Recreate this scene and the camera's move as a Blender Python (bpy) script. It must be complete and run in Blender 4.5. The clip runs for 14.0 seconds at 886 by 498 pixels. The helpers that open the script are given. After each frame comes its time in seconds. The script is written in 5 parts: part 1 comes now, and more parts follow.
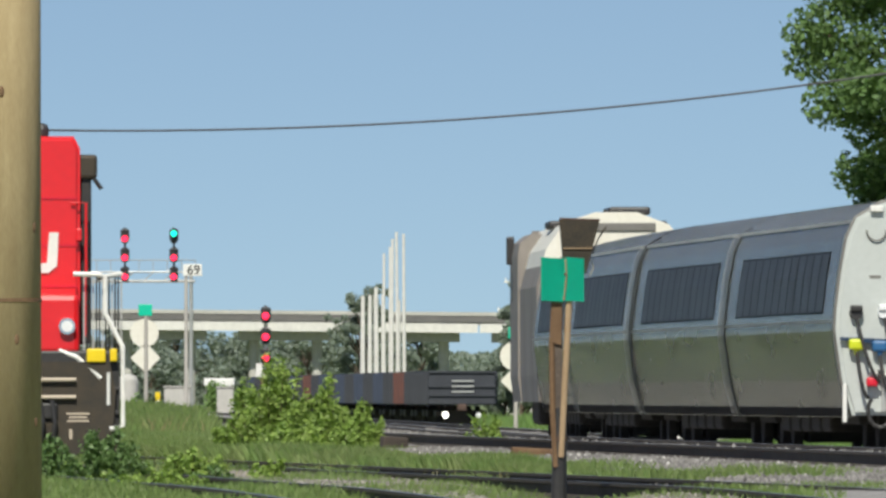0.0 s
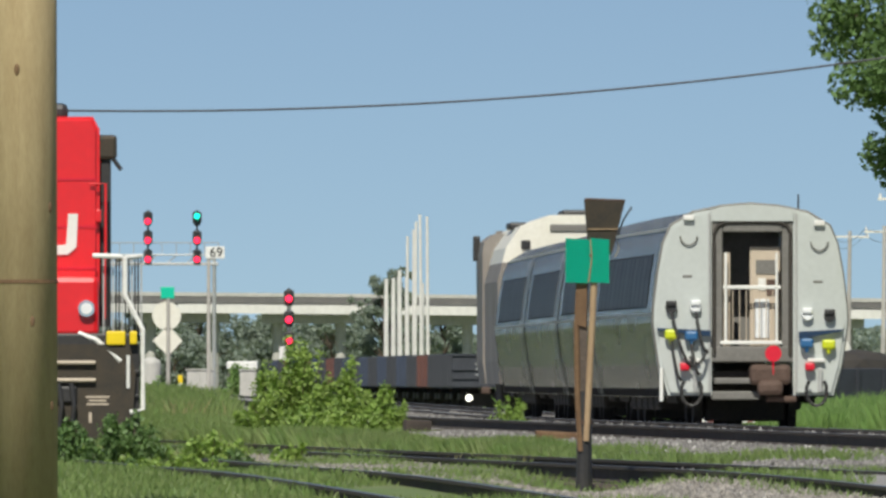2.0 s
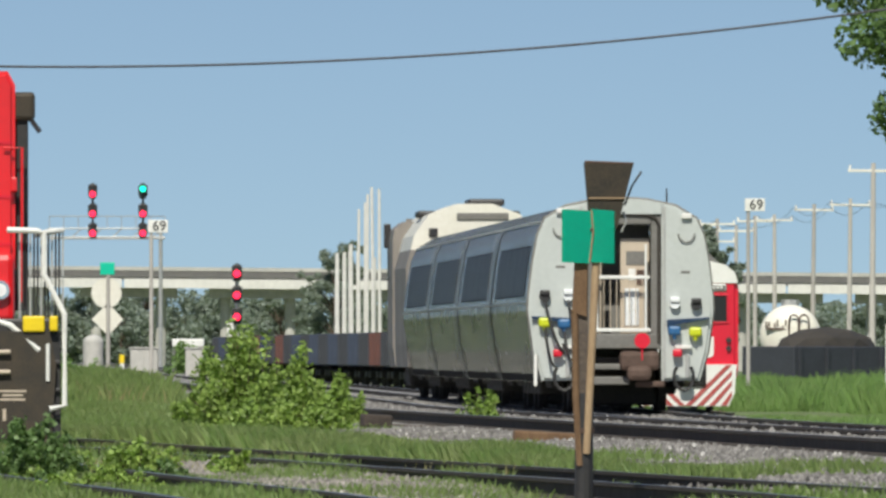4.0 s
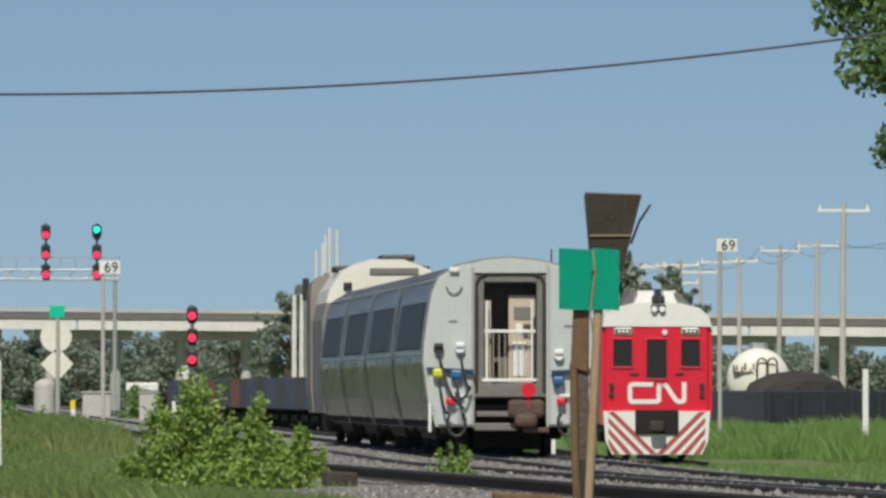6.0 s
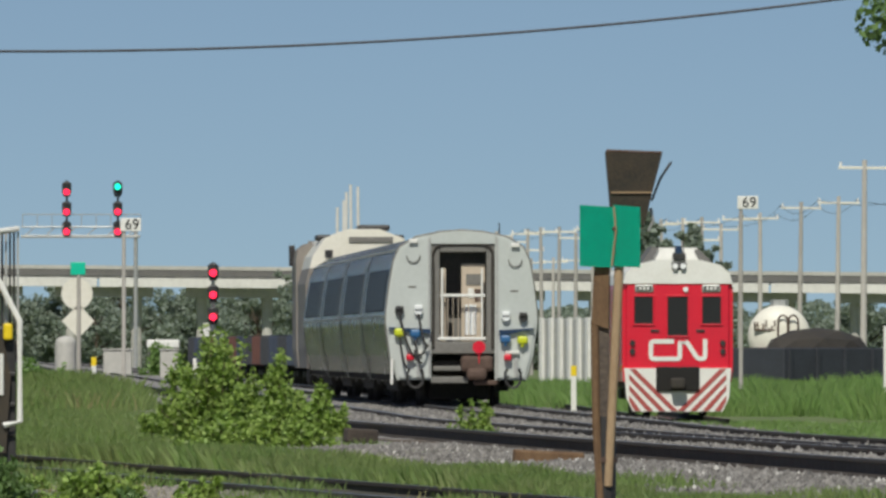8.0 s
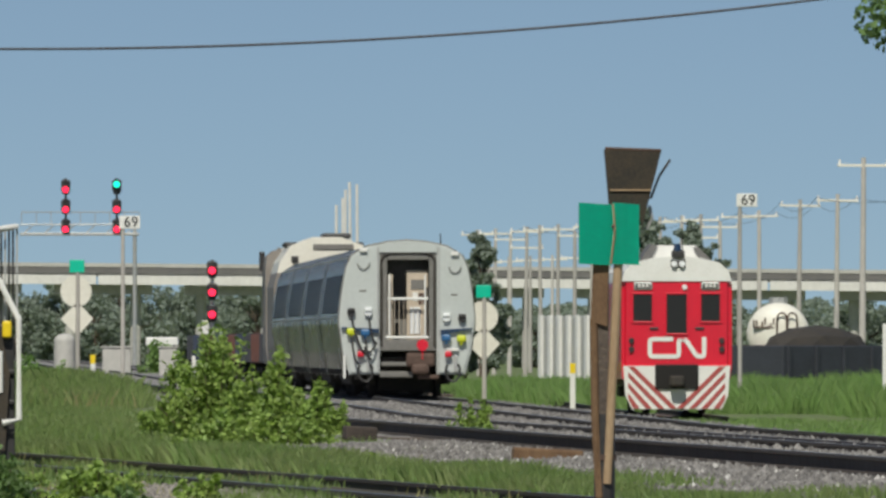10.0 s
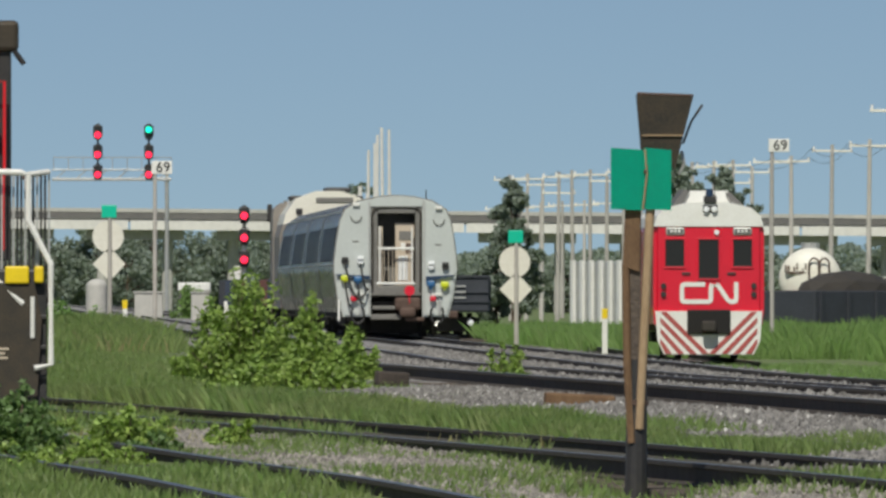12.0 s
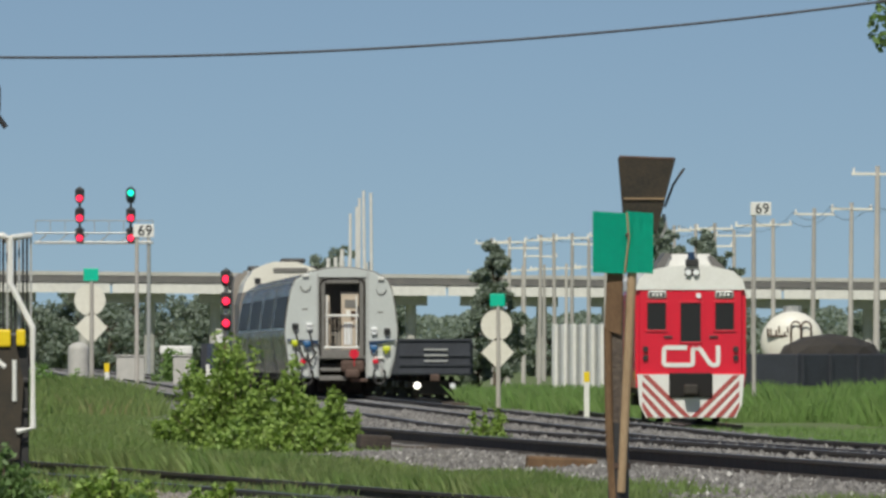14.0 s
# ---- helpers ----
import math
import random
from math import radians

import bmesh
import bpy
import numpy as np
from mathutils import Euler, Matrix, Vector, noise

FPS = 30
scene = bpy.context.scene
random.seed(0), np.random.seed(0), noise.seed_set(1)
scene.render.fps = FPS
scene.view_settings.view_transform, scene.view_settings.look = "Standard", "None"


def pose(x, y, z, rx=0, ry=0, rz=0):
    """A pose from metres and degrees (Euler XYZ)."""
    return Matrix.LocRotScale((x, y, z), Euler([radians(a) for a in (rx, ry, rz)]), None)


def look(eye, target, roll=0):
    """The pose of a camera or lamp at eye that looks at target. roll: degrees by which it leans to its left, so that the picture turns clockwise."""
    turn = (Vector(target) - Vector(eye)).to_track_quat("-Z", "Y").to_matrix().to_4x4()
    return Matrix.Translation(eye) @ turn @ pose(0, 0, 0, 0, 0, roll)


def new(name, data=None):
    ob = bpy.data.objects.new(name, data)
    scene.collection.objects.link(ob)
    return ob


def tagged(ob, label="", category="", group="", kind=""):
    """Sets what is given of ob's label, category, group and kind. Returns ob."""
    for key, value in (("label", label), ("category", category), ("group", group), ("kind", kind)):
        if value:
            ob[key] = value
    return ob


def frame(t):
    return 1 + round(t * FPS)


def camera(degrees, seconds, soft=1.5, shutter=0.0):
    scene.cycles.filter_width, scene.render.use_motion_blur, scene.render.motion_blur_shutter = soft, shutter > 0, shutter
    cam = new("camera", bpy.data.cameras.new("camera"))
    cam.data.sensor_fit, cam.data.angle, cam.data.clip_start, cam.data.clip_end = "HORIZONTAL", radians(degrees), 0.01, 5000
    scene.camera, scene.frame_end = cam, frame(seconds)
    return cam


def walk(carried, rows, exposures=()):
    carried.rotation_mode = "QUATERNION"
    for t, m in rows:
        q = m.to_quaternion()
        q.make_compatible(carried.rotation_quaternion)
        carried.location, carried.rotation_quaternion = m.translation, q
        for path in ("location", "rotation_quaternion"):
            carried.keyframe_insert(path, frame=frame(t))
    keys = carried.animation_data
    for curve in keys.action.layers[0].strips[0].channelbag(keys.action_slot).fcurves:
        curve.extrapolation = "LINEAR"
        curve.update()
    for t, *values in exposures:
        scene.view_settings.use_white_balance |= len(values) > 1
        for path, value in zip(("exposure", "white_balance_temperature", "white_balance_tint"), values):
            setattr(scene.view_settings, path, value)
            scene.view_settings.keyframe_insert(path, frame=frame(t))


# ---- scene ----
# the way of the camera: hand-held far down the line, settling 55 m further on
WAY = [
    (0.0, pose(0.458, -61.559, 1.503, 90.3930, 0, 0.0996)),
    (0.5, pose(0.458, -61.559, 1.503, 90.4103, 0, 0.0520)),
    (1.0, pose(0.458, -61.559, 1.503, 90.3890, 0, 0.0400)),
    (1.5, pose(0.458, -58.450, 1.503, 90.4144, 0, 0.0297)),
    (2.0, pose(0.458, -58.450, 1.503, 90.3469, 0, 0.1640)),
    (2.5, pose(0.458, -58.450, 1.503, 90.2458, 0, 0.0863)),
    (2.7, pose(0.458, -58.450, 1.503, 90.2754, 0, 0.1219)),
    (3.4, pose(0.305, -38.967, 1.619, 90.2755, 0, 0.0706)),
    (4.1, pose(0.153, -19.483, 1.734, 90.2755, 0, 0.0192)),
    (4.8, pose(0.000, 0.000, 1.850, 90.2756, 0, -0.0321)),
    (5.0, pose(0.000, 0.000, 1.850, 90.3016, 0, -0.0352)),
    (5.5, pose(0.000, 0.000, 1.850, 90.3766, 0, -0.0398)),
    (6.0, pose(0.000, 0.000, 1.850, 90.3873, 0, -0.0919)),
    (6.5, pose(0.000, 0.000, 1.850, 90.3123, 0, -0.1378)),
    (7.0, pose(0.000, 0.000, 1.850, 90.3108, 0, -0.1026)),
    (7.5, pose(0.000, 0.000, 1.850, 90.2893, 0, -0.0520)),
    (8.0, pose(0.000, 0.000, 1.850, 90.2710, 0, -0.0352)),
    (8.2, pose(0.000, 0.000, 1.850, 90.2786, 0, -0.0582)),
    (10.3, pose(0.000, 0.000, 1.850, 90.2564, 0, -0.0260)),
    (10.5, pose(0.000, 0.000, 1.850, 90.2358, 0, 0.0000)),
    (11.0, pose(0.000, 0.000, 1.850, 90.1914, 0, 0.0536)),
    (11.5, pose(0.000, 0.000, 1.850, 90.1424, 0, 0.0658)),
    (12.0, pose(0.000, 0.000, 1.850, 90.1163, 0, 0.0490)),
    (12.5, pose(0.000, 0.000, 1.850, 90.1837, 0, 0.0612)),
    (13.0, pose(0.000, 0.000, 1.850, 90.2097, 0, 0.0168)),
    (13.5, pose(0.000, 0.000, 1.850, 90.2327, 0, 0.0168)),
    (14.0, pose(0.000, 0.000, 1.850, 90.2878, 0, 0.0000)),
]
EXPOSURES = [(t, stops + 0.02, 6500, 6) for t, stops in ((0.0, 0.18), (1.5, 0.12), (2.7, 0.05), (4.8, 0.15), (5.5, 0.03), (6.0, -0.14), (6.5, -0.20), (8.2, -0.22), (10.3, -0.23), (14.0, -0.23))]
cam = camera(2.4, 14.0, 2.9)
walk(cam, WAY, EXPOSURES)

# ---- light ----
SUN_UP, SUN_ROUND = radians(50), radians(189)
world = bpy.data.worlds.new("sky")
scene.world = world
world.use_nodes = True
wn, wl = world.node_tree.nodes, world.node_tree.links
wn.clear()
w_out, w_bg, w_sky = wn.new("ShaderNodeOutputWorld"), wn.new("ShaderNodeBackground"), wn.new("ShaderNodeTexSky")
w_co, w_map = wn.new("ShaderNodeTexCoord"), wn.new("ShaderNodeMapping")
w_sky.sky_type, w_sky.sun_disc = "NISHITA", False
w_sky.sun_elevation, w_sky.sun_rotation = SUN_UP, SUN_ROUND
w_sky.air_density, w_sky.dust_density, w_sky.ozone_density = 1.0, 0.9, 2.2
w_map.inputs["Location"].default_value = (0, 0, 0.11)
w_map.inputs["Scale"].default_value = (1, 1, 4.0)
wl.new(w_co.outputs["Generated"], w_map.inputs["Vector"])
wl.new(w_map.outputs["Vector"], w_sky.inputs["Vector"])
w_hsv = wn.new("ShaderNodeHueSaturation")
w_hsv.inputs["Saturation"].default_value = 0.98
wl.new(w_sky.outputs["Color"], w_hsv.inputs["Color"])
wl.new(w_hsv.outputs["Color"], w_bg.inputs["Color"])
wl.new(w_bg.outputs["Background"], w_out.inputs["Surface"])
w_bg.inputs["Strength"].default_value = 0.093
sun = new("sun", bpy.data.lights.new("sun", "SUN"))
sun.data.energy, sun.data.angle, sun.data.color = 4.4, radians(0.6), (1.0, 0.95, 0.86)
sun_dir = Vector((math.sin(SUN_ROUND) * math.cos(SUN_UP), math.cos(SUN_ROUND) * math.cos(SUN_UP), math.sin(SUN_UP)))
sun.matrix_world = look(sun_dir * 50 + Vector((0, 300, 0)), Vector((0, 300, 0)))


# ---- materials ----
def paint(name, color, rough=0.6, metal=0.0, second=None, size=0.6, amount=0.5, bump=0.0, vary=0.0, emit=0.0, coat=0.0, stretch=(1, 1, 1)):
    """A surface of two colours mixed by large and fine noise, with relief and a change from piece to piece."""
    m = bpy.data.materials.new(name)
    m.use_nodes = True
    n, l = m.node_tree.nodes, m.node_tree.links
    b = n["Principled BSDF"]
    b.inputs["Roughness"].default_value, b.inputs["Metallic"].default_value = rough, metal
    b.inputs["Coat Weight"].default_value = coat
    second = second or tuple(c * 0.72 for c in color)
    co, mp = n.new("ShaderNodeTexCoord"), n.new("ShaderNodeMapping")
    mp.inputs["Scale"].default_value = stretch
    l.new(co.outputs["Object"], mp.inputs["Vector"])
    big, small, add = n.new("ShaderNodeTexNoise"), n.new("ShaderNodeTexNoise"), n.new("ShaderNodeMath")
    big.inputs["Scale"].default_value, big.inputs["Detail"].default_value = 1 / size, 4
    small.inputs["Scale"].default_value, small.inputs["Detail"].default_value = 9 / size, 3
    l.new(mp.outputs["Vector"], big.inputs["Vector"]), l.new(mp.outputs["Vector"], small.inputs["Vector"])
    add.operation = "ADD"
    l.new(big.outputs["Fac"], add.inputs[0]), l.new(small.outputs["Fac"], add.inputs[1])
    ramp = n.new("ShaderNodeMapRange")
    ramp.inputs["From Min"].default_value, ramp.inputs["From Max"].default_value = 0.7, 1.3
    ramp.inputs["To Max"].default_value = amount
    l.new(add.outputs["Value"], ramp.inputs["Value"])
    mix = n.new("ShaderNodeMix")
    mix.data_type = "RGBA"
    mix.inputs["A"].default_value, mix.inputs["B"].default_value = (*color, 1), (*second, 1)
    l.new(ramp.outputs["Result"], mix.inputs["Factor"])
    tint = mix.outputs["Result"]
    if vary:
        info, hsv, mr = n.new("ShaderNodeObjectInfo"), n.new("ShaderNodeHueSaturation"), n.new("ShaderNodeMapRange")
        geo, plus = n.new("ShaderNodeNewGeometry"), n.new("ShaderNodeMath")
        plus.operation = "WRAP"
        plus.inputs[1].default_value, plus.inputs[2].default_value = 1.0, 0.0
        sumup = n.new("ShaderNodeMath")
        l.new(info.outputs["Random"], sumup.inputs[0]), l.new(geo.outputs["Random Per Island"], sumup.inputs[1])
        l.new(sumup.outputs["Value"], plus.inputs[0])
        mr.inputs["To Min"].default_value, mr.inputs["To Max"].default_value = 1 - vary, 1 + vary
        l.new(plus.outputs["Value"], mr.inputs["Value"])
        l.new(tint, hsv.inputs["Color"]), l.new(mr.outputs["Result"], hsv.inputs["Value"])
        tint = hsv.outputs["Color"]
    l.new(tint, b.inputs["Base Color"])
    if rough > 0.08:
        rr = n.new("ShaderNodeMapRange")
        rr.inputs["To Min"].default_value, rr.inputs["To Max"].default_value = rough * 0.85, min(1, rough * 1.2)
        l.new(big.outputs["Fac"], rr.inputs["Value"]), l.new(rr.outputs["Result"], b.inputs["Roughness"])
    if bump:
        bp = n.new("ShaderNodeBump")
        bp.inputs["Strength"].default_value, bp.inputs["Distance"].default_value = 0.6, bump
        l.new(add.outputs["Value"], bp.inputs["Height"]), l.new(bp.outputs["Normal"], b.inputs["Normal"])
    if emit:
        b.inputs["Emission Color"].default_value, b.inputs["Emission Strength"].default_value = (*color, 1), emit
    return m


def leafy(name, color, second, size=1.2, vary=0.35):
    m = paint(name, color, 0.55, 0, second, size, 0.8, vary=vary)
    n, l = m.node_tree.nodes, m.node_tree.links
    out, b, tr, mx = n["Material Output"], n["Principled BSDF"], n.new("ShaderNodeBsdfTranslucent"), n.new("ShaderNodeMixShader")
    tr.inputs["Color"].default_value = (color[0] * 1.6, color[1] * 1.6, color[2] * 0.8, 1)
    mx.inputs["Fac"].default_value = 0.28
    l.new(b.outputs["BSDF"], mx.inputs[1]), l.new(tr.outputs["BSDF"], mx.inputs[2]), l.new(mx.outputs["Shader"], out.inputs["Surface"])
    return m


M_SOIL = paint("soil_and_turf", (0.10, 0.165, 0.04), 0.95, 0, (0.165, 0.17, 0.08), 2.0, 0.9, bump=0.05)
M_GRAVEL = paint("gravel", (0.32, 0.295, 0.26), 0.9, 0, (0.18, 0.16, 0.14), 0.5, 1.0, bump=0.04, vary=0.45)
M_PALESTONE = paint("pale_stone", (0.62, 0.60, 0.56), 0.8, 0, (0.45, 0.43, 0.40), 0.2, 0.8)
M_BALLAST = paint("ballast", (0.28, 0.265, 0.25), 0.9, 0, (0.13, 0.12, 0.11), 0.4, 1.0, bump=0.05, vary=0.4)
M_RAIL = paint("rusty_rail", (0.062, 0.047, 0.036), 0.9, 0.0, (0.03, 0.024, 0.02), 0.3, 0.8)
M_RAILTOP = paint("worn_rail_top", (0.45, 0.44, 0.43), 0.3, 0.9, (0.25, 0.24, 0.23), 0.6, 0.6)
M_TIE = paint("old_tie", (0.11, 0.085, 0.065), 0.9, 0, (0.05, 0.04, 0.035), 0.3, 0.9, bump=0.02, vary=0.3)
M_GRASS = leafy("grass_blades", (0.135, 0.225, 0.055), (0.24, 0.26, 0.11), 3.0)
M_TALL = leafy("tall_grass", (0.15, 0.27, 0.065), (0.22, 0.29, 0.11), 6.0, 0.2)
M_WEED = leafy("weed_leaves", (0.18, 0.29, 0.055), (0.32, 0.40, 0.10), 0.4, 0.5)
M_LEAF = leafy("tree_leaves", (0.095, 0.17, 0.05), (0.16, 0.25, 0.08), 1.0)
# leaf colour lifted to pale grey-green so that it carries distance haze
M_FARLEAF = leafy("far_leaves_haze_tint", (0.20, 0.245, 0.20), (0.235, 0.27, 0.225), 3.0, 0.25)
M_BARK = paint("bark", (0.14, 0.10, 0.07), 0.95, 0, (0.06, 0.045, 0.03), 0.2, 0.9, bump=0.03)
M_WOODPOLE = paint("weathered_pole_wood", (0.46, 0.36, 0.20), 0.95, 0, (0.34, 0.25, 0.13), 0.25, 0.9, bump=0.008, stretch=(3, 3, 0.35))
# grey weathered wood, lightened further to put distance haze into its colour
M_GREYWOOD = paint("grey_pole_wood", (0.50, 0.47, 0.43), 0.9, 0, (0.37, 0.34, 0.31), 0.5, 0.8, bump=0.01, stretch=(2, 2, 0.3), vary=0.15)
M_SIGNGREEN = paint("sign_green", (0.0, 0.54, 0.34), 0.45, 0, (0.01, 0.43, 0.27), 0.25, 0.6)
M_POSTRUST = paint("rusted_post", (0.20, 0.12, 0.06), 0.85, 0, (0.10, 0.055, 0.03), 0.18, 0.9, bump=0.006, stretch=(2, 2, 0.5))
M_POSTTAN = paint("tan_post_wood", (0.42, 0.30, 0.18), 0.85, 0, (0.28, 0.18, 0.10), 0.22, 0.8, bump=0.006, stretch=(2, 2, 0.4))
M_HOOD = paint("dark_sheet_iron", (0.036, 0.033, 0.027), 0.65, 0.3, (0.08, 0.06, 0.04), 0.18, 0.9, bump=0.004)
M_STEEL = paint("galvanised_steel", (0.55, 0.55, 0.53), 0.5, 0.6, (0.38, 0.37, 0.35), 0.3, 0.6)
M_WHITE = paint("white_paint", (0.80, 0.79, 0.75), 0.5, 0, (0.62, 0.60, 0.55), 0.5, 0.5)
M_BLACK = paint("black_paint", (0.022, 0.022, 0.024), 0.5, 0, (0.05, 0.045, 0.04), 0.5, 0.7)
# near-black colour that stands in for shade inside a recess
M_PIT = paint("recess_shade_black", (0.010, 0.009, 0.009), 0.95, 0, (0.02, 0.018, 0.016), 0.3, 0.8)
M_UNDER = paint("sooty_running_gear", (0.03, 0.027, 0.024), 0.85, 0, (0.06, 0.05, 0.04), 0.5, 0.8, bump=0.01)
M_RED = paint("red_paint", (0.72, 0.012, 0.018), 0.38, 0, (0.60, 0.012, 0.018), 0.9, 0.6, coat=0.3)
M_CRIMSON = paint("crimson_paint", (0.68, 0.004, 0.028), 0.4, 0, (0.56, 0.005, 0.025), 0.9, 0.6, coat=0.3)
M_STRIPE = paint("faded_stripe_red", (0.42, 0.09, 0.08), 0.6, 0, (0.34, 0.06, 0.06), 0.3, 0.7)
M_YELLOW = paint("yellow_paint", (0.85, 0.62, 0.01), 0.5, 0, (0.66, 0.46, 0.01), 0.3, 0.5)
M_LIME = paint("lime_cap", (0.62, 0.68, 0.02), 0.4)
M_BLUE = paint("blue_paint", (0.03, 0.13, 0.30), 0.4)
M_NAVY = paint("navy_panel", (0.015, 0.04, 0.09), 0.4)
M_COACHEND = paint("coach_grey_paint", (0.55, 0.575, 0.55), 0.45, 0.1, (0.45, 0.475, 0.45), 0.9, 0.6)
M_COACHSIDE = paint("coach_silver_side", (0.62, 0.62, 0.58), 0.24, 0.6, (0.52, 0.52, 0.49), 1.1, 0.8, stretch=(1, 0.25, 1.6))
# same grey side as above the waist; olive tint imitates reflected grass
M_COACHLOW = paint("coach_lower_side", (0.70, 0.69, 0.57), 0.26, 0.5, (0.58, 0.57, 0.47), 1.2, 0.8, stretch=(1, 0.3, 1.4))
M_ENGINESIDE = paint("engine_dull_side", (0.27, 0.24, 0.215), 0.6, 0, (0.19, 0.17, 0.15), 1.5, 0.8, stretch=(1, 1, 0.4))
M_ORANGE = paint("sun_faded_orange", (0.62, 0.40, 0.17), 0.6)
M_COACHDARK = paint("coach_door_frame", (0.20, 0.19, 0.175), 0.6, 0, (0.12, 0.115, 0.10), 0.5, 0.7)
M_INSIDE = paint("vestibule_beige", (0.55, 0.46, 0.36), 0.6, 0, (0.45, 0.37, 0.28), 0.6, 0.5)
M_GLASS = paint("dark_window_glass", (0.018, 0.018, 0.018), 0.35, 0.0)
M_COUPLER = paint("coupler_rust", (0.14, 0.09, 0.07), 0.8, 0.2, (0.07, 0.045, 0.035), 0.2, 0.8, bump=0.01)
M_CHROME = paint("lamp_reflector", (0.85, 0.85, 0.85), 0.12, 1.0)
M_LENS = paint("white_lens", (0.85, 0.86, 0.86), 0.2)
M_CREAM = paint("cream_white_roof", (0.80, 0.77, 0.68), 0.45, 0, (0.64, 0.60, 0.50), 0.9, 0.6)
M_PALECONCRETE = paint("pale_girder_concrete", (0.74, 0.72, 0.67), 0.85, 0, (0.58, 0.56, 0.52), 4.0, 0.8)
M_CONCRETE = paint("concrete", (0.52, 0.50, 0.46), 0.85, 0, (0.38, 0.37, 0.34), 3.0, 0.8, bump=0.02)
M_DARKSTEEL = paint("dark_parapet", (0.16, 0.15, 0.14), 0.7, 0, (0.10, 0.10, 0.10), 2.0, 0.7)
M_WAGON = paint("wagon_black", (0.045, 0.05, 0.062), 0.7, 0, (0.03, 0.032, 0.04), 1.2, 0.8, bump=0.01)
M_WAGONRED = paint("wagon_oxide", (0.15, 0.058, 0.045), 0.75, 0, (0.075, 0.04, 0.038), 1.0, 0.8)
M_WAGONBLUE = paint("wagon_blue", (0.045, 0.062, 0.105), 0.7, 0, (0.03, 0.038, 0.06), 1.0, 0.8)
M_GLOWRED = paint("red_signal_lens", (1.0, 0.02, 0.07), 0.3, emit=1.6)
M_GLOWGREEN = paint("green_signal_lens", (0.02, 0.9, 0.6), 0.3, emit=1.1)
M_GLOWWHITE = paint("lit_lamp", (1.0, 0.95, 0.85), 0.3, emit=2.5)
M_DIRT = paint("dark_soil", (0.085, 0.075, 0.05), 0.95, 0, (0.05, 0.045, 0.035), 0.5, 0.9, bump=0.02)
M_COACHGLASS = paint("coach_tinted_glass", (0.13, 0.12, 0.105), 0.32, 0.0, (0.09, 0.083, 0.072), 1.2, 0.7)
M_COACHGLASS.node_tree.nodes["Principled BSDF"].inputs["Specular IOR Level"].default_value = 0.26
M_DRY = leafy("dry_grass", (0.25, 0.24, 0.10), (0.33, 0.30, 0.15), 1.5)
M_WIRE = paint("wire", (0.06, 0.06, 0.065), 0.6)


# ---- making ----
def part(name, bm, material, parent=None, label="", smooth=False):
    me = bpy.data.meshes.new(name)
    bm.to_mesh(me)
    bm.free()
    if smooth:
        for p in me.polygons:
            p.use_smooth = True
    me.materials.append(material)
    ob = new(name, me)
    if parent is not None:
        ob.parent = parent
    if label:
        tagged(ob, label)
    return ob


def base(name, label, category, group="", kind="", at=None):
    ob = new(name)
    ob.empty_display_size = 0.3
    if at is not None:
        ob.matrix_basis = at
    return tagged(ob, label, category, group, kind)


def box(x0, x1, y0, y1, z0, z1, bevel=0.0, bm=None):
    out = bm or bmesh.new()
    got = bmesh.ops.create_cube(out, size=1.0)["verts"]
    for v in got:
        v.co = Vector((x0 + (v.co.x + 0.5) * (x1 - x0), y0 + (v.co.y + 0.5) * (y1 - y0), z0 + (v.co.z + 0.5) * (z1 - z0)))
    if bevel:
        edges = list({e for v in got for e in v.link_edges})
        bmesh.ops.bevel(out, geom=edges, offset=bevel, segments=2, profile=0.5, affect="EDGES")
    return out


def rod(p0, p1, r0, r1=None, seg=10, bm=None):
    out = bm or bmesh.new()
    p0, p1 = Vector(p0), Vector(p1)
    d = p1 - p0
    m = Matrix.Translation((p0 + p1) / 2) @ d.to_track_quat("Z", "Y").to_matrix().to_4x4()
    bmesh.ops.create_cone(out, cap_ends=True, segments=seg, radius1=r0, radius2=r0 if r1 is None else r1, depth=d.length, matrix=m)
    return out


def pipe(points, r, seg=8, bm=None):
    """One bent tube through the points."""
    out = bm or bmesh.new()
    pts = [Vector(p) for p in points]
    rings = []
    for i, p in enumerate(pts):
        d = (pts[min(i + 1, len(pts) - 1)] - pts[max(i - 1, 0)]).normalized()
        q = d.to_track_quat("Z", "Y")
        rings.append([out.verts.new(p + q @ Vector((r * math.cos(2 * math.pi * k / seg), r * math.sin(2 * math.pi * k / seg), 0))) for k in range(seg)])
    for a, b in zip(rings, rings[1:]):
        # meet each corner with the nearest one, so that the tube does not twist
        turn = min(range(seg), key=lambda k: (a[0].co - b[k].co).length)
        for k in range(seg):
            out.faces.new((a[k], a[(k + 1) % seg], b[(k + 1 + turn) % seg], b[(k + turn) % seg]))
    out.faces.new(rings[0]), out.faces.new(rings[-1])
    bmesh.ops.recalc_face_normals(out, faces=out.faces[:])
    return out


def prism(outline, a, b, axis="y", bm=None):
    """A flat outline (two coordinates) drawn out from a to b along an axis."""
    out = bm or bmesh.new()

    def place(u, v, w):
        return {"y": (u, w, v), "x": (w, u, v), "z": (u, v, w)}[axis]
    r0 = [out.verts.new(place(u, v, a)) for u, v in outline]
    r1 = [out.verts.new(place(u, v, b)) for u, v in outline]
    out.faces.new(r0), out.faces.new(r1)
    k = len(outline)
    for i in range(k):
        out.faces.new((r0[i], r0[(i + 1) % k], r1[(i + 1) % k], r1[i]))
    bmesh.ops.recalc_face_normals(out, faces=out.faces[:])
    return out


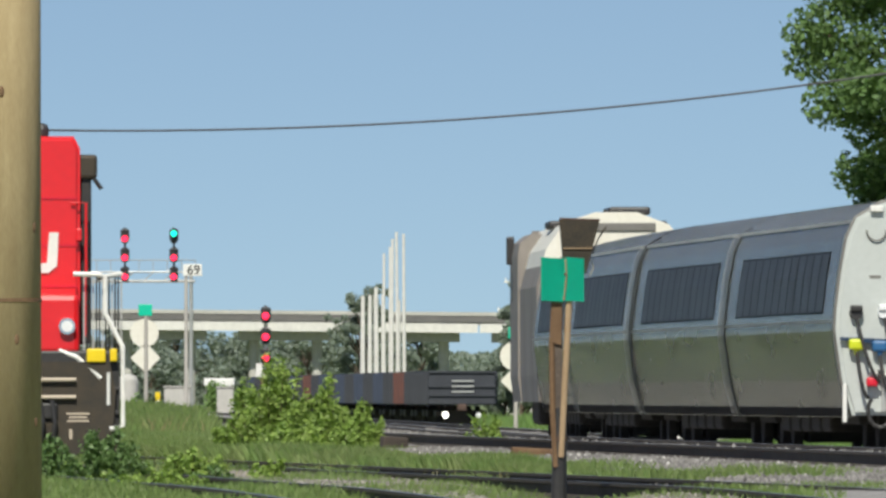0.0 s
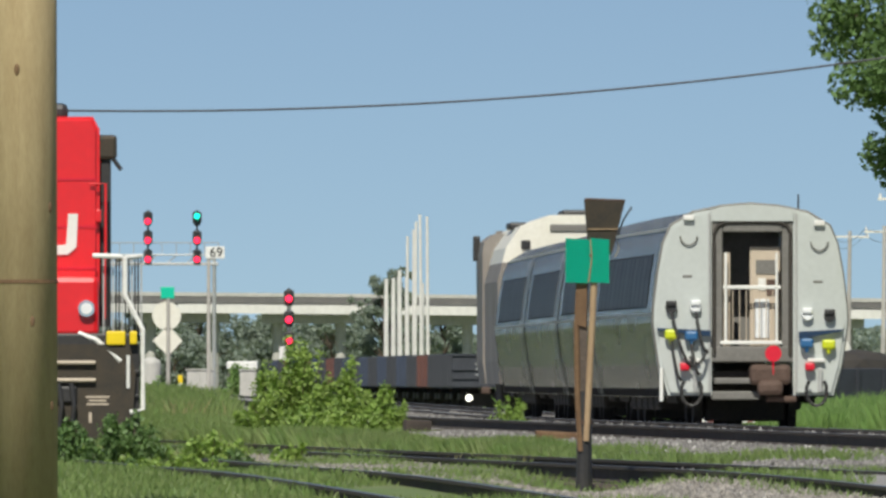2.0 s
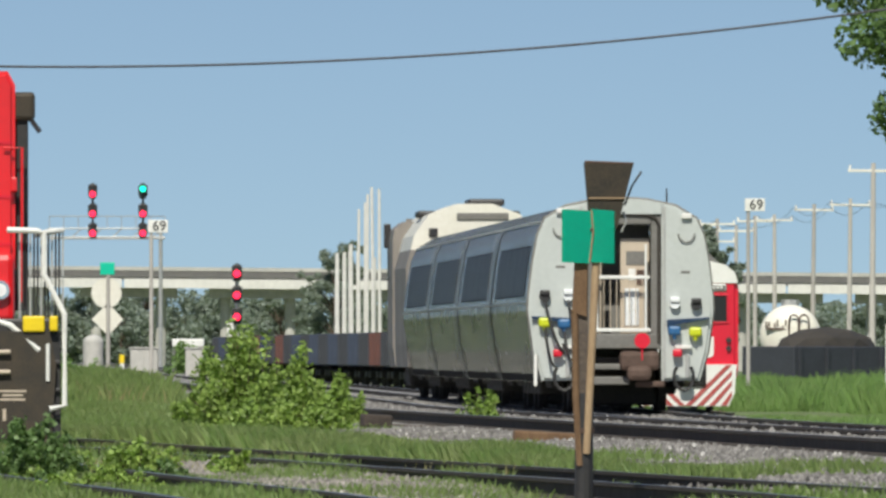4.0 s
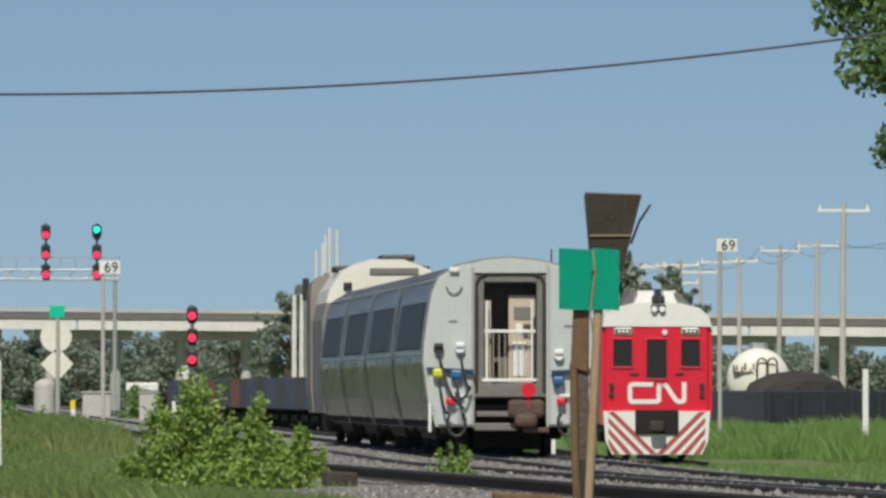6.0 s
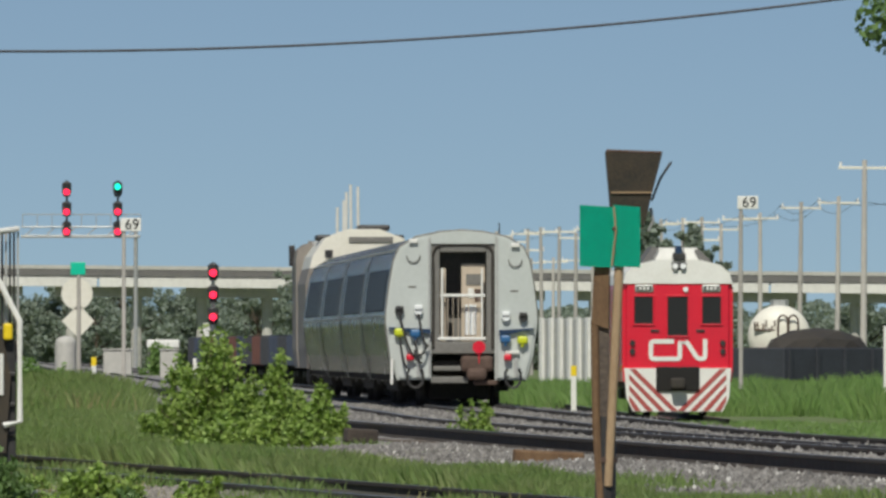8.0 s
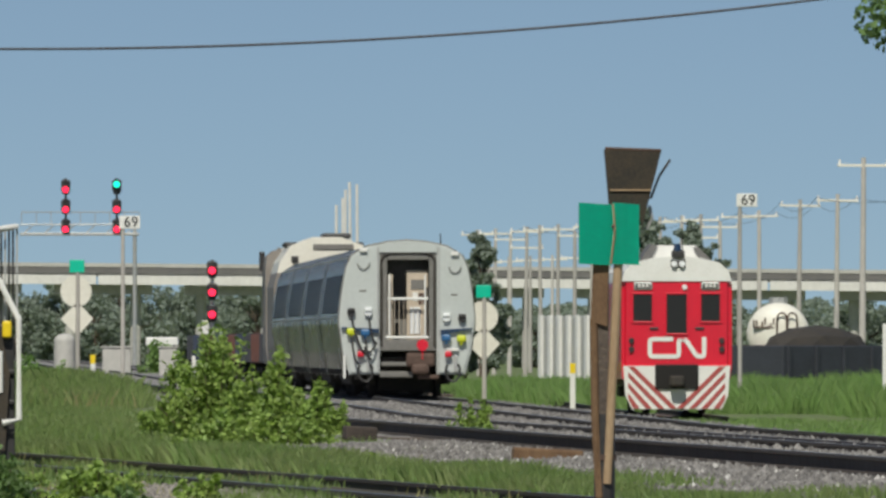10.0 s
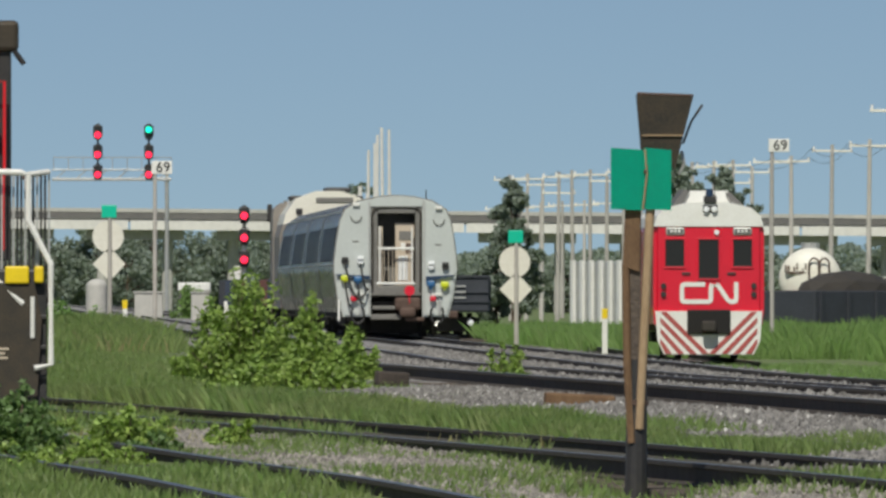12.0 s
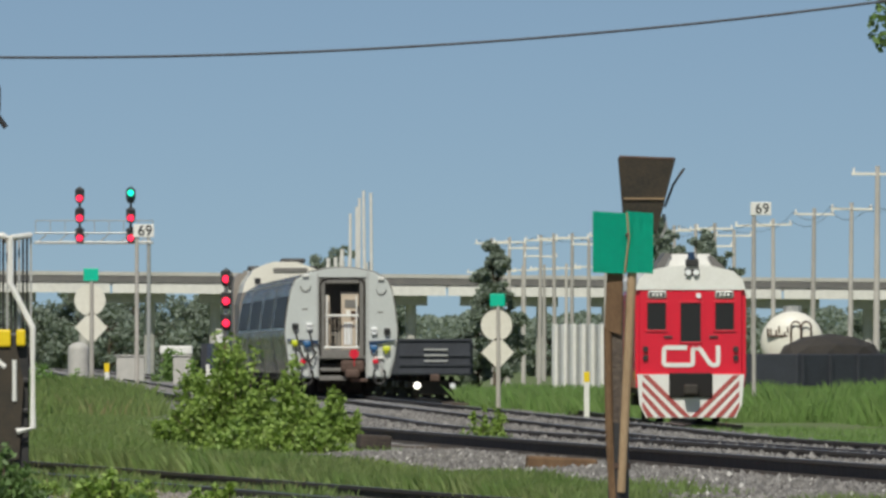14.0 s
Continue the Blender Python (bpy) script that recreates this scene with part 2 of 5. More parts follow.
def ball(center, r, sub=2, bm=None, squash=(1, 1, 1)):
    out = bm or bmesh.new()
    got = bmesh.ops.create_icosphere(out, subdivisions=sub, radius=r)["verts"]
    for v in got:
        v.co = Vector(center) + Vector((v.co.x * squash[0], v.co.y * squash[1], v.co.z * squash[2]))
    return out


def mesh_of(name, verts, faces, material, parent=None, label=""):
    me = bpy.data.meshes.new(name)
    me.from_pydata(verts, [], faces)
    me.materials.append(material)
    ob = new(name, me)
    if parent is not None:
        ob.parent = parent
    if label:
        tagged(ob, label)
    return ob


# ---- the lines of the tracks ----
def main_x(y):
    """Centre of the main track, y metres down the line."""
    return -2.88 - 0.0228 * (y - 601) + 0.68 * math.log1p(math.exp(min(40, (290 - y) / 22))) - 0.22 * math.exp(-((y - 306) / 26) ** 2)


def second_x(y):
    return main_x(y) - 4.65


def yard_x(y):
    """Centre of the low overgrown yard track."""
    return 2.35 - 0.085 * (y - 156)


def stub_x(y):
    """Centre of the track on which the red engine stands."""
    return -2.62 - 0.068 * (y - 160) + 0.0002 * (y - 160) ** 2


def railcar_x(y):
    return 6.85 - 0.012 * (y - 585)


def wagon_x(y):
    return -0.35 - 0.033 * (y - 891)


def dip(y):
    """The yard falls away a little towards the camera."""
    k = min(1, max(0, (148 - y) / 60))
    return 0.3 * k * k * (3 - 2 * k)


def heading(line, y):
    return -math.degrees(math.atan((line(y + 1) - line(y - 1)) / 2))


def on_line(line, y, z):
    return pose(line(y), y, z, 0, 0, heading(line, y))


MAIN_TOP, SECOND_TOP, YARD_TOP, LOW_TOP, GROUND, FIELD = 0.68, 0.85, 0.60, 0.0, 0.50, -0.2


# ---- ground and tracks ----
def land(x, y):
    """Height of the ground: the yard is a raised bench, the fields beside it lie lower."""
    off = x - main_x(max(y, 120.0))
    k = min(1, max(0, (off - 2.6) / 2.2))
    far = min(1, max(0, (y - 650) / 200))
    k = max(k, far)
    k = k * k * (3 - 2 * k)
    h = GROUND * (1 - k) + FIELD * k
    if off < -7:
        h -= dip(y)
    h -= 0.22 * math.exp(-((x - 1.24) / 0.8) ** 2 - ((y - 150) / 14) ** 2)
    return h + 0.05 * noise.noise(Vector((x * 0.35, y * 0.05, 0)))


def make_ground():
    xs = [-3000, -1200, -500, -200, -90, -45] + [-30 + 1.0 * i for i in range(81)] + [65, 110, 250, 600, 1300, 3000]
    ys = [-600, -200, -50, 0, 30] + [50 + 6.0 * i for i in range(15)] + [140 + 5.0 * i for i in range(103)] + [690, 740, 800, 900, 1050, 1300, 1700, 2300, 3200, 4700]
    verts = [(x, y, land(x, y)) for y in ys for x in xs]
    w = len(xs)
    faces = [(j * w + i, j * w + i + 1, (j + 1) * w + i + 1, (j + 1) * w + i) for j in range(len(ys) - 1) for i in range(w - 1)]
    g = mesh_of("ground", verts, faces, M_SOIL)
    tagged(g, "rough green turf of a rail yard and fields", "ground", kind="structure")


def strip(name, line, y0, y1, rows, material, step=4.0, label="", category="ballast"):
    """A strip that follows a track; rows are (offset, height)."""
    n = int((y1 - y0) / step) + 1
    verts, faces, k = [], [], len(rows)
    for j in range(n):
        y = y0 + (y1 - y0) * j / (n - 1)
        for o, z in rows:
            verts.append((line(y) + o + 0.08 * noise.noise(Vector((o, y * 0.3, 3))), y, z + 0.03 * noise.noise(Vector((o * 3, y * 0.5, 7)))))
    for j in range(n - 1):
        for i in range(k - 1):
            faces.append((j * k + i, j * k + i + 1, (j + 1) * k + i + 1, (j + 1) * k + i))
    return tagged(mesh_of(name, verts, faces, material), label, category, kind="structure")


RAIL_OUT = [(-0.07, 0), (0.07, 0), (0.07, 0.02), (0.012, 0.04), (0.012, 0.135), (0.036, 0.145), (0.036, 0.178), (-0.036, 0.178), (-0.036, 0.145), (-0.012, 0.135), (-0.012, 0.04), (-0.07, 0.02)]


def rail(line, off, top, y0, y1, step, parent):
    n = int((y1 - y0) / step) + 1
    verts, faces, k = [], [], len(RAIL_OUT)
    for j in range(n):
        y = y0 + (y1 - y0) * j / (n - 1)
        for u, v in RAIL_OUT:
            verts.append((line(y) + off + u, y, top - 0.178 + v - (dip(y) if line in (yard_x, stub_x) else 0)))
    for j in range(n - 1):
        for i in range(k):
            a, b = j * k + i, j * k + (i + 1) % k
            faces.append((a, b, b + k, a + k))
    ob = mesh_of("rail", verts, faces, M_RAIL, parent)
    ob.data.materials.append(M_RAILTOP)
    for i, p in enumerate(ob.data.polygons):
        if i % k == 6:
            p.material_index = 1


def track(line, top, y0, y1, label, tie_from):
    t = base("railway_track", label, "track", "tracks of the yard", "structure")
    for off in (-0.7535, 0.7535):
        rail(line, off, top, y0, y1, 4.0, t)
    me = box(-1.3, 1.3, -0.11, 0.11, -0.16, 0, 0.015)
    mesh = bpy.data.meshes.new("tie")
    me.to_mesh(mesh)
    me.free()
    mesh.materials.append(M_TIE)
    for i in range(150):
        y = tie_from + i * 0.56
        o = new("tie", mesh)
        o.parent = t
        o.matrix_basis = pose(line(y) + random.uniform(-0.05, 0.05), y, top - 0.172 + random.uniform(-0.012, 0.006) - (dip(y) if line in (yard_x, stub_x) else 0), 0, 0, heading(line, y) + random.uniform(-0.6, 0.6))
    return t


def gravel_between():
    """Pale gravel that fills the gap between the yard track and the storage track."""
    verts, faces, n, k = [], [], 46, 7
    for j in range(n):
        y = 30 + 172 * j / (n - 1)
        a, b = stub_x(y) + 0.9, yard_x(y) - 0.9
        for i in range(k):
            x = a + (b - a) * i / (k - 1)
            edge = -0.06 if i in (0, k - 1) else 0.04
            verts.append((x, y, land(x, y) + edge))
    for j in range(n - 1):
        for i in range(k - 1):
            faces.append((j * k + i, j * k + i + 1, (j + 1) * k + i + 1, (j + 1) * k + i))
    tagged(mesh_of("gravel_path", verts, faces, M_GRAVEL), "pale gravel strip beside the yard track", "gravel", kind="structure")


def make_tracks():
    strip("ballast_main", main_x, 60, 1900, [(-2.9, GROUND - 0.06), (-1.8, MAIN_TOP - 0.10), (1.6, MAIN_TOP - 0.10), (3.6, FIELD - 0.05)], M_BALLAST, label="grey crushed stone bed under the main track")
    strip("ballast_second", second_x, 60, 1900, [(-4.2, GROUND - 0.07), (-3.3, GROUND + 0.07), (-2.3, GROUND + 0.12), (-1.6, SECOND_TOP - 0.2), (-0.72, SECOND_TOP - 0.17), (-0.6, SECOND_TOP - 0.07), (1.5, SECOND_TOP - 0.08), (2.4, GROUND + 0.10)], M_BALLAST, label="grey crushed stone bed under the second track")
    gravel_between()
    # raised dark brown strips fill the gap between the sunken rails
    for line in (yard_x, stub_x):
        strip("track_bed", line, 150, 420, [(-0.72, YARD_TOP - 0.15), (-0.66, YARD_TOP - 0.09), (0.66, YARD_TOP - 0.09), (0.72, YARD_TOP - 0.15)], M_DIRT, label="dark soil strip between sunken rails", category="track bed")
    track(main_x, MAIN_TOP, 60, 1900, "worn steel rails on dark ties in grey ballast", 205)
    track(second_x, SECOND_TOP, 60, 1900, "dark steel rails on ties in grey ballast", 195)
    track(yard_x, YARD_TOP, 60, 520, "rusty rails of a yard track sunk in weeds", 150)
    track(stub_x, YARD_TOP, 60, 420, "rusty rails of an overgrown storage track", 145)
    track(railcar_x, LOW_TOP, 560, 760, "siding rails half hidden in tall grass", 570)
    track(wagon_x, LOW_TOP + 0.05, 860, 1300, "far siding rails below the open wagons", 870)


make_ground()
make_tracks()


# ---- running stock ----
SIDE = [(1.36, 0.52), (1.50, 1.05), (1.595, 1.75), (1.585, 2.0), (1.52, 2.55), (1.43, 3.05), (1.30, 3.32), (0.95, 3.54), (0.45, 3.65), (0.0, 3.68)]


def shell_between(z0, z1, y0, y1, out=0.0, side=0):
    """A band of the coach's skin between two heights, on one side (-1, 1) or over the roof (0)."""
    def half(z):
        for (a, b), (c, d) in zip(SIDE, SIDE[1:]):
            if b <= z <= d:
                return a + (c - a) * (z - b) / (d - b)
        return 0
    pts = [(half(z0), z0)] + [p for p in SIDE if z0 < p[1] < z1] + [(half(z1), z1)]
    bm = bmesh.new()
    if side:
        pts = [(side * (x + out), z) for x, z in pts]
    else:
        pts = [(x, z) for x, z in pts] + [(-x, z) for x, z in pts[::-1][1:]]
    r0, r1 = [bm.verts.new((x, y0, z)) for x, z in pts], [bm.verts.new((x, y1, z)) for x, z in pts]
    for i in range(len(pts) - 1):
        bm.faces.new((r0[i], r0[i + 1], r1[i + 1], r1[i]))
    bmesh.ops.solidify(bm, geom=bm.faces[:], thickness=0.04)
    return bm


def bogie(parent, y):
    for dy in (-1.3, 1.3):
        for sx in (-0.78, 0.78):
            part("wheel", rod((sx - 0.07, y + dy, 0.46), (sx + 0.07, y + dy, 0.46), 0.46, 0.46, 20), M_UNDER, parent)
        part("axle", rod((-0.8, y + dy, 0.46), (0.8, y + dy, 0.46), 0.08), M_UNDER, parent)
    b = bmesh.new()
    for sx in (-1.05, 1.05):
        box(sx - 0.1, sx + 0.1, y - 1.9, y + 1.9, 0.42, 0.72, 0.04, b)
    box(-1.0, 1.0, y - 0.3, y + 0.3, 0.5, 0.75, 0.04, b)
    part("bogie_frame", b, M_UNDER, parent)
    # added dark block, standing in for the deep shade between the wheels
    part("shade_block", box(-0.66, 0.66, y - 1.7, y - 0.9, 0.12, 0.75, 0.05), M_UNDER, parent)


COACH = 25.9


def coach(rear, label):
    c = base("passenger_coach", label, "railway coach", "coaches of the leaving train")
    y0, y1 = 0.25, COACH - 0.25
    for s in (-1, 1):
        part("lower_side", shell_between(0.52, 1.86, y0, y1, 0, s), M_COACHLOW, c, "glossy grey lower side, grass reflection put into its olive tint")
        part("upper_side", shell_between(1.90, 3.30, y0, y1, 0, s), M_COACHSIDE, c, "silver upper side")
        part("waist_strip", shell_between(1.86, 1.91, y0, y1, 0.012, s), M_COACHEND, c)
        part("window_band", shell_between(2.0, 2.89, 2.9, y1 - 2.5, 0.006, s), M_BLACK, c, "dark window band")
        n = 12
        for i in range(n):
            a = 3.0 + i * (y1 - 5.6) / n
            part("window", shell_between(2.03, 2.86, a, a + 1.48, 0.016, s), M_COACHGLASS, c, "dark window pane")
        part("end_post", shell_between(0.52, 3.32, y0 - 0.04, y0 + 0.22, 0.03, s), M_COACHEND, c)
        part("end_post", shell_between(0.52, 3.32, y1 - 0.22, y1 + 0.04, 0.03, s), M_COACHEND, c)
    for s in (-1, 1):
        part("roof_gutter", shell_between(3.27, 3.32, y0, y1, 0.02, s), M_COACHEND, c)
        part("skirt", shell_between(0.53, 0.66, y0 + 0.3, y1 - 0.3, 0.012, s), M_UNDER, c)
        for out in (0.02, 0.055, 0.09):
            part("joint_cover", shell_between(0.56, 3.30, -0.14, 0.12, out, s), M_WHITE, c, "pale strip at the coach joint") if not rear else None
    part("roof", shell_between(3.28, 3.68, y0, y1), M_COACHSIDE, c, smooth=True)
    part("floor_frame", box(-1.3, 1.3, y0, y1, 0.75, 0.95), M_UNDER, c)
    for k in range(5):
        part("underfloor_box", box(-1.2, 1.2, 7.2 + k * 2.3, 9.0 + k * 2.3, 0.30, 0.75, 0.06), M_UNDER, c)
    bogie(c, 3.6), bogie(c, COACH - 3.6)
    out = [(x, z) for x, z in SIDE] + [(-x, z) for x, z in SIDE[::-1][1:]]
    part("bulkhead", prism([(x * 0.97, z * 0.99) for x, z in out], y1 - 0.3, y1 - 0.02), M_COACHDARK, c)
    if not rear:
        part("bulkhead", prism([(x * 0.97, z * 0.99) for x, z in out], y0 + 0.02, y0 + 0.3), M_COACHDARK, c)
        part("gangway", box(-0.62, 0.62, -0.26, 0.3, 0.9, 3.2, 0.05), M_BLACK, c)
    else:
        rear_end(c)
    return c


def rear_end(c):
    """The open end of the last coach with its doorway, lamps, cables and coupler."""
    y = 0.0
    # two end panels left and right of the doorway, and the header
    right = [(0.70, 0.55), (1.36, 0.55), (1.50, 1.05), (1.595, 1.75), (1.585, 2.0), (1.52, 2.55), (1.43, 3.05), (1.30, 3.34), (0.95, 3.55), (0.70, 3.61)]
    left = [(-x + 0.06, z) if x == 0.70 else (-x, z) for x, z in right]
    for outline in (right, left):
        bm = prism(outline, y, y + 0.3)
        bmesh.ops.bevel(bm, geom=[e for e in bm.edges if all(v.co.y < 0.01 for v in e.verts)], offset=0.05, segments=2, affect="EDGES")
        p = part("end_panel", bm, M_COACHEND, c, "pale grey painted end panel")
    part("header", prism([(-0.64, 3.42), (0.70, 3.42), (0.70, 3.61), (0.45, 3.66), (0, 3.695), (-0.45, 3.66), (-0.64, 3.61)], y, y + 0.3), M_COACHEND, c)
    # door recess
    frame_bm = bmesh.new()
    box(-0.64, -0.46, y + 0.04, y + 0.5, 1.16, 3.42, 0.02, frame_bm)
    box(0.52, 0.70, y + 0.04, y + 0.5, 1.16, 3.42, 0.02, frame_bm)
    box(-0.46, 0.52, y + 0.04, y + 0.5, 3.24, 3.42, 0.02, frame_bm)
    box(-0.64, 0.70, y + 0.03, y + 0.5, 1.10, 1.36, 0.02, frame_bm)
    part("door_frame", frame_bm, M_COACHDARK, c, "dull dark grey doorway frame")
    part("seam", box(-0.70, -0.665, y - 0.012, y + 0.02, 0.6, 3.55), M_STEEL, c)
    part("seam", box(0.735, 0.77, y - 0.012, y + 0.02, 0.6, 3.55), M_STEEL, c)
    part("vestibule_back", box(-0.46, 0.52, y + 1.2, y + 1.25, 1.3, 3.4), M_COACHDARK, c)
    d = part("inner_door", box(0.0, 0.50, y + 0.30, y + 0.36, 1.36, 3.0, 0.02), M_INSIDE, c, "beige inner door")
    part("door_plate", box(0.10, 0.42, y + 0.285, y + 0.30, 2.55, 2.78), M_COACHDARK, d)
    part("door_plate", box(0.14, 0.26, y + 0.285, y + 0.30, 2.28, 2.48), M_WHITE, d)
    part("door_plate", box(0.28, 0.42, y + 0.285, y + 0.30, 2.20, 2.46), M_COUPLER, d)
    part("door_plate", box(0.08, 0.32, y + 0.285, y + 0.30, 1.50, 2.14), M_LENS, d)
    part("inner_post", box(-0.46, -0.33, y + 0.2, y + 0.26, 1.36, 2.9), M_INSIDE, c)
    gate = bmesh.new()
    box(-0.46, 0.50, y + 0.02, y + 0.07, 2.30, 2.36, 0.012, gate)
    box(-0.50, 0.52, y + 0.0, y + 0.07, 1.39, 1.45, 0.012, gate)
    box(-0.43, -0.385, y + 0.02, y + 0.06, 1.4, 2.9, 0.01, gate)
    box(0.41, 0.45, y + 0.02, y + 0.06, 1.4, 2.9, 0.01, gate)
    for k in range(7):
        x = -0.29 + k * 0.11
        part("gate_bar", rod((x, y + 0.05, 1.45), (x, y + 0.05, 2.3), 0.009, 0.009, 6), M_INSIDE, c)
    part("safety_gate", gate, M_WHITE, c, "white tubular gate across the doorway")
    for sx, zc in ((-1.02, 3.47), (1.13, 3.38)):
        part("marker_hook", box(sx - 0.09, sx + 0.09, y - 0.08, y + 0.01, zc - 0.04, zc + 0.05, 0.015), M_WHITE, c)
        ring = [(sx + 0.14 * math.cos(a), y - 0.03, zc - 0.30 + 0.15 * math.sin(a)) for a in [math.pi + i * math.pi / 8 for i in range(9)]]
        part("hook_ring", pipe(ring, 0.014, 6), M_COACHDARK, c)
        part("number_bars", box(sx - 0.10, sx + 0.06, y - 0.006, y + 0.01, zc - 0.98, zc - 0.94), M_COACHDARK, c)
    # lamps, caps and the dark jumper brackets
    for x, z, m in ((-1.31, 2.0, M_BLACK), (-0.91, 2.01, M_LENS), (0.93, 1.88, M_LENS), (1.30, 1.86, M_BLACK)):
        b = rod((x, y + 0.02, z), (x, y - 0.10, z), 0.10, 0.09, 16)
        box(x - 0.085, x + 0.085, y - 0.14, y, z + 0.02, z + 0.11, 0.02, b)
        part("lamp", b, m, c)
    for x0, x1, z0, s in ((-1.54, -0.66, 1.62, 1), (0.79, 1.52, 1.56, -1)):
        z = z0
        tri = [(x0, z + 0.04), (x1, z + (0.0 if s > 0 else 0.08)), (x1, z - (0.10 if s > 0 else -0.05)), (x0, z - (0.0 if s > 0 else 0.08))]
        part("jumper_bracket", prism(tri, y - 0.09, y + 0.02), M_NAVY, c)
    for x, z, m in ((-1.31, 1.555, M_LIME), (-0.98, 1.53, M_BLUE), (0.92, 1.41, M_BLUE), (1.28, 1.39, M_LIME)):
        b = box(x - 0.11, x + 0.11, y - 0.17, y - 0.02, z - 0.08, z + 0.08, 0.04)
        rod((x, y - 0.1, z - 0.05), (x, y - 0.1, z - 0.15), 0.05, 0.03, 10, b)
        part("jumper_socket", b, m, c)
    for x0, z0, x1, z1 in ((-1.31, 1.92, -0.98, 1.02), (-0.91, 1.93, -0.72, 1.25), (-1.31, 1.45, -1.15, 0.80), (-0.98, 1.40, -0.84, 0.9), (-0.72, 1.30, -1.0, 1.18)):
        pts = []
        for i in range(9):
            k = i / 8
            pts.append((x0 + (x1 - x0) * k, y - 0.13 - 0.08 * math.sin(k * math.pi), z0 + (z1 - z0) * k - 0.16 * math.sin(k * math.pi)))
        part("jumper_cable", pipe(pts, 0.026, 8), M_BLACK, c)
    for x in (-1.08, 0.98):
        part("brake_cock", box(x - 0.09, x + 0.07, y - 0.16, y - 0.02, 0.96, 1.09, 0.03), M_CRIMSON, c, "red brake cocks")
        part("cock_guard", box(x - 0.05, x + 0.24, y - 0.10, y - 0.02, 1.10, 1.16, 0.01), M_WHITE, c)
        pts = [(x + 0.10 + 0.17 * math.cos(a), y - 0.14, 0.62 + 0.24 * math.sin(a)) for a in [math.pi * 0.75 + i * math.pi * 1.5 / 10 for i in range(11)]]
        part("brake_hose", pipe(pts, 0.03, 8), M_BLACK, c)
        part("drop_bar", box(x + 0.13, x + 0.2, y - 0.07, y - 0.02, 0.6, 1.0, 0.01), M_STEEL, c)
    part("step_iron", box(-1.50, -1.44, y - 0.05, y + 0.05, 0.45, 1.0, 0.015), M_WHITE, c)
    beam = box(-0.64, 0.15, y - 0.06, y + 0.3, 0.48, 0.62, 0.02)
    box(-0.60, 0.2, y - 0.03, y + 0.2, 0.74, 0.84, 0.02, beam)
    part("end_beam", beam, M_COACHDARK, c, "dusty dark end beam")
    cp = box(-0.02, 0.66, y - 0.28, y + 0.4, 0.72, 1.06, 0.08)
    box(0.10, 0.52, y - 0.42, y - 0.1, 0.55, 0.80, 0.08, cp)
    box(0.25, 0.75, y - 0.2, y + 0.1, 0.44, 0.54, 0.03, cp)
    part("coupler", cp, M_COUPLER, c, "rusty brown coupler head")
    fl = rod((0.36, y - 0.30, 1.24), (0.36, y - 0.26, 1.24), 0.135, 0.135, 20)
    rod((0.36, y - 0.27, 0.9), (0.36, y - 0.27, 1.2), 0.015, 0.015, 8, fl)
    part("marker_disc", fl, M_CRIMSON, c, "round red tail disc")
    rim = [(1.36, 0.60), (1.50, 1.05), (1.595, 1.75), (1.585, 2.0), (1.52, 2.55), (1.43, 3.05), (1.31, 3.34), (0.95, 3.56), (0.45, 3.665), (0, 3.70)]
    part("end_rim", pipe([(x, y + 0.17, z) for x, z in rim] + [(-x, y + 0.17, z) for x, z in rim[::-1][1:]], 0.035, 6), M_COACHDARK, c, "dark outline rim of the coach end")
    arch = [(-0.60, 3.0), (-0.60, 3.22), (-0.54, 3.34), (-0.40, 3.40), (0.06, 3.41), (0.46, 3.40), (0.60, 3.34), (0.66, 3.22), (0.66, 3.0)]
    part("door_seal", pipe([(-0.60, y + 0.03, 1.2)] + [(x, y + 0.03, z) for x, z in arch] + [(0.66, y + 0.03, 1.2)], 0.035, 6), M_UNDER, c, "rubber seal round the doorway")
    part("aerial", rod((0.80, y + 0.3, 3.5), (0.80, y + 0.3, 3.86), 0.02, 0.015, 6), M_BLACK, c)


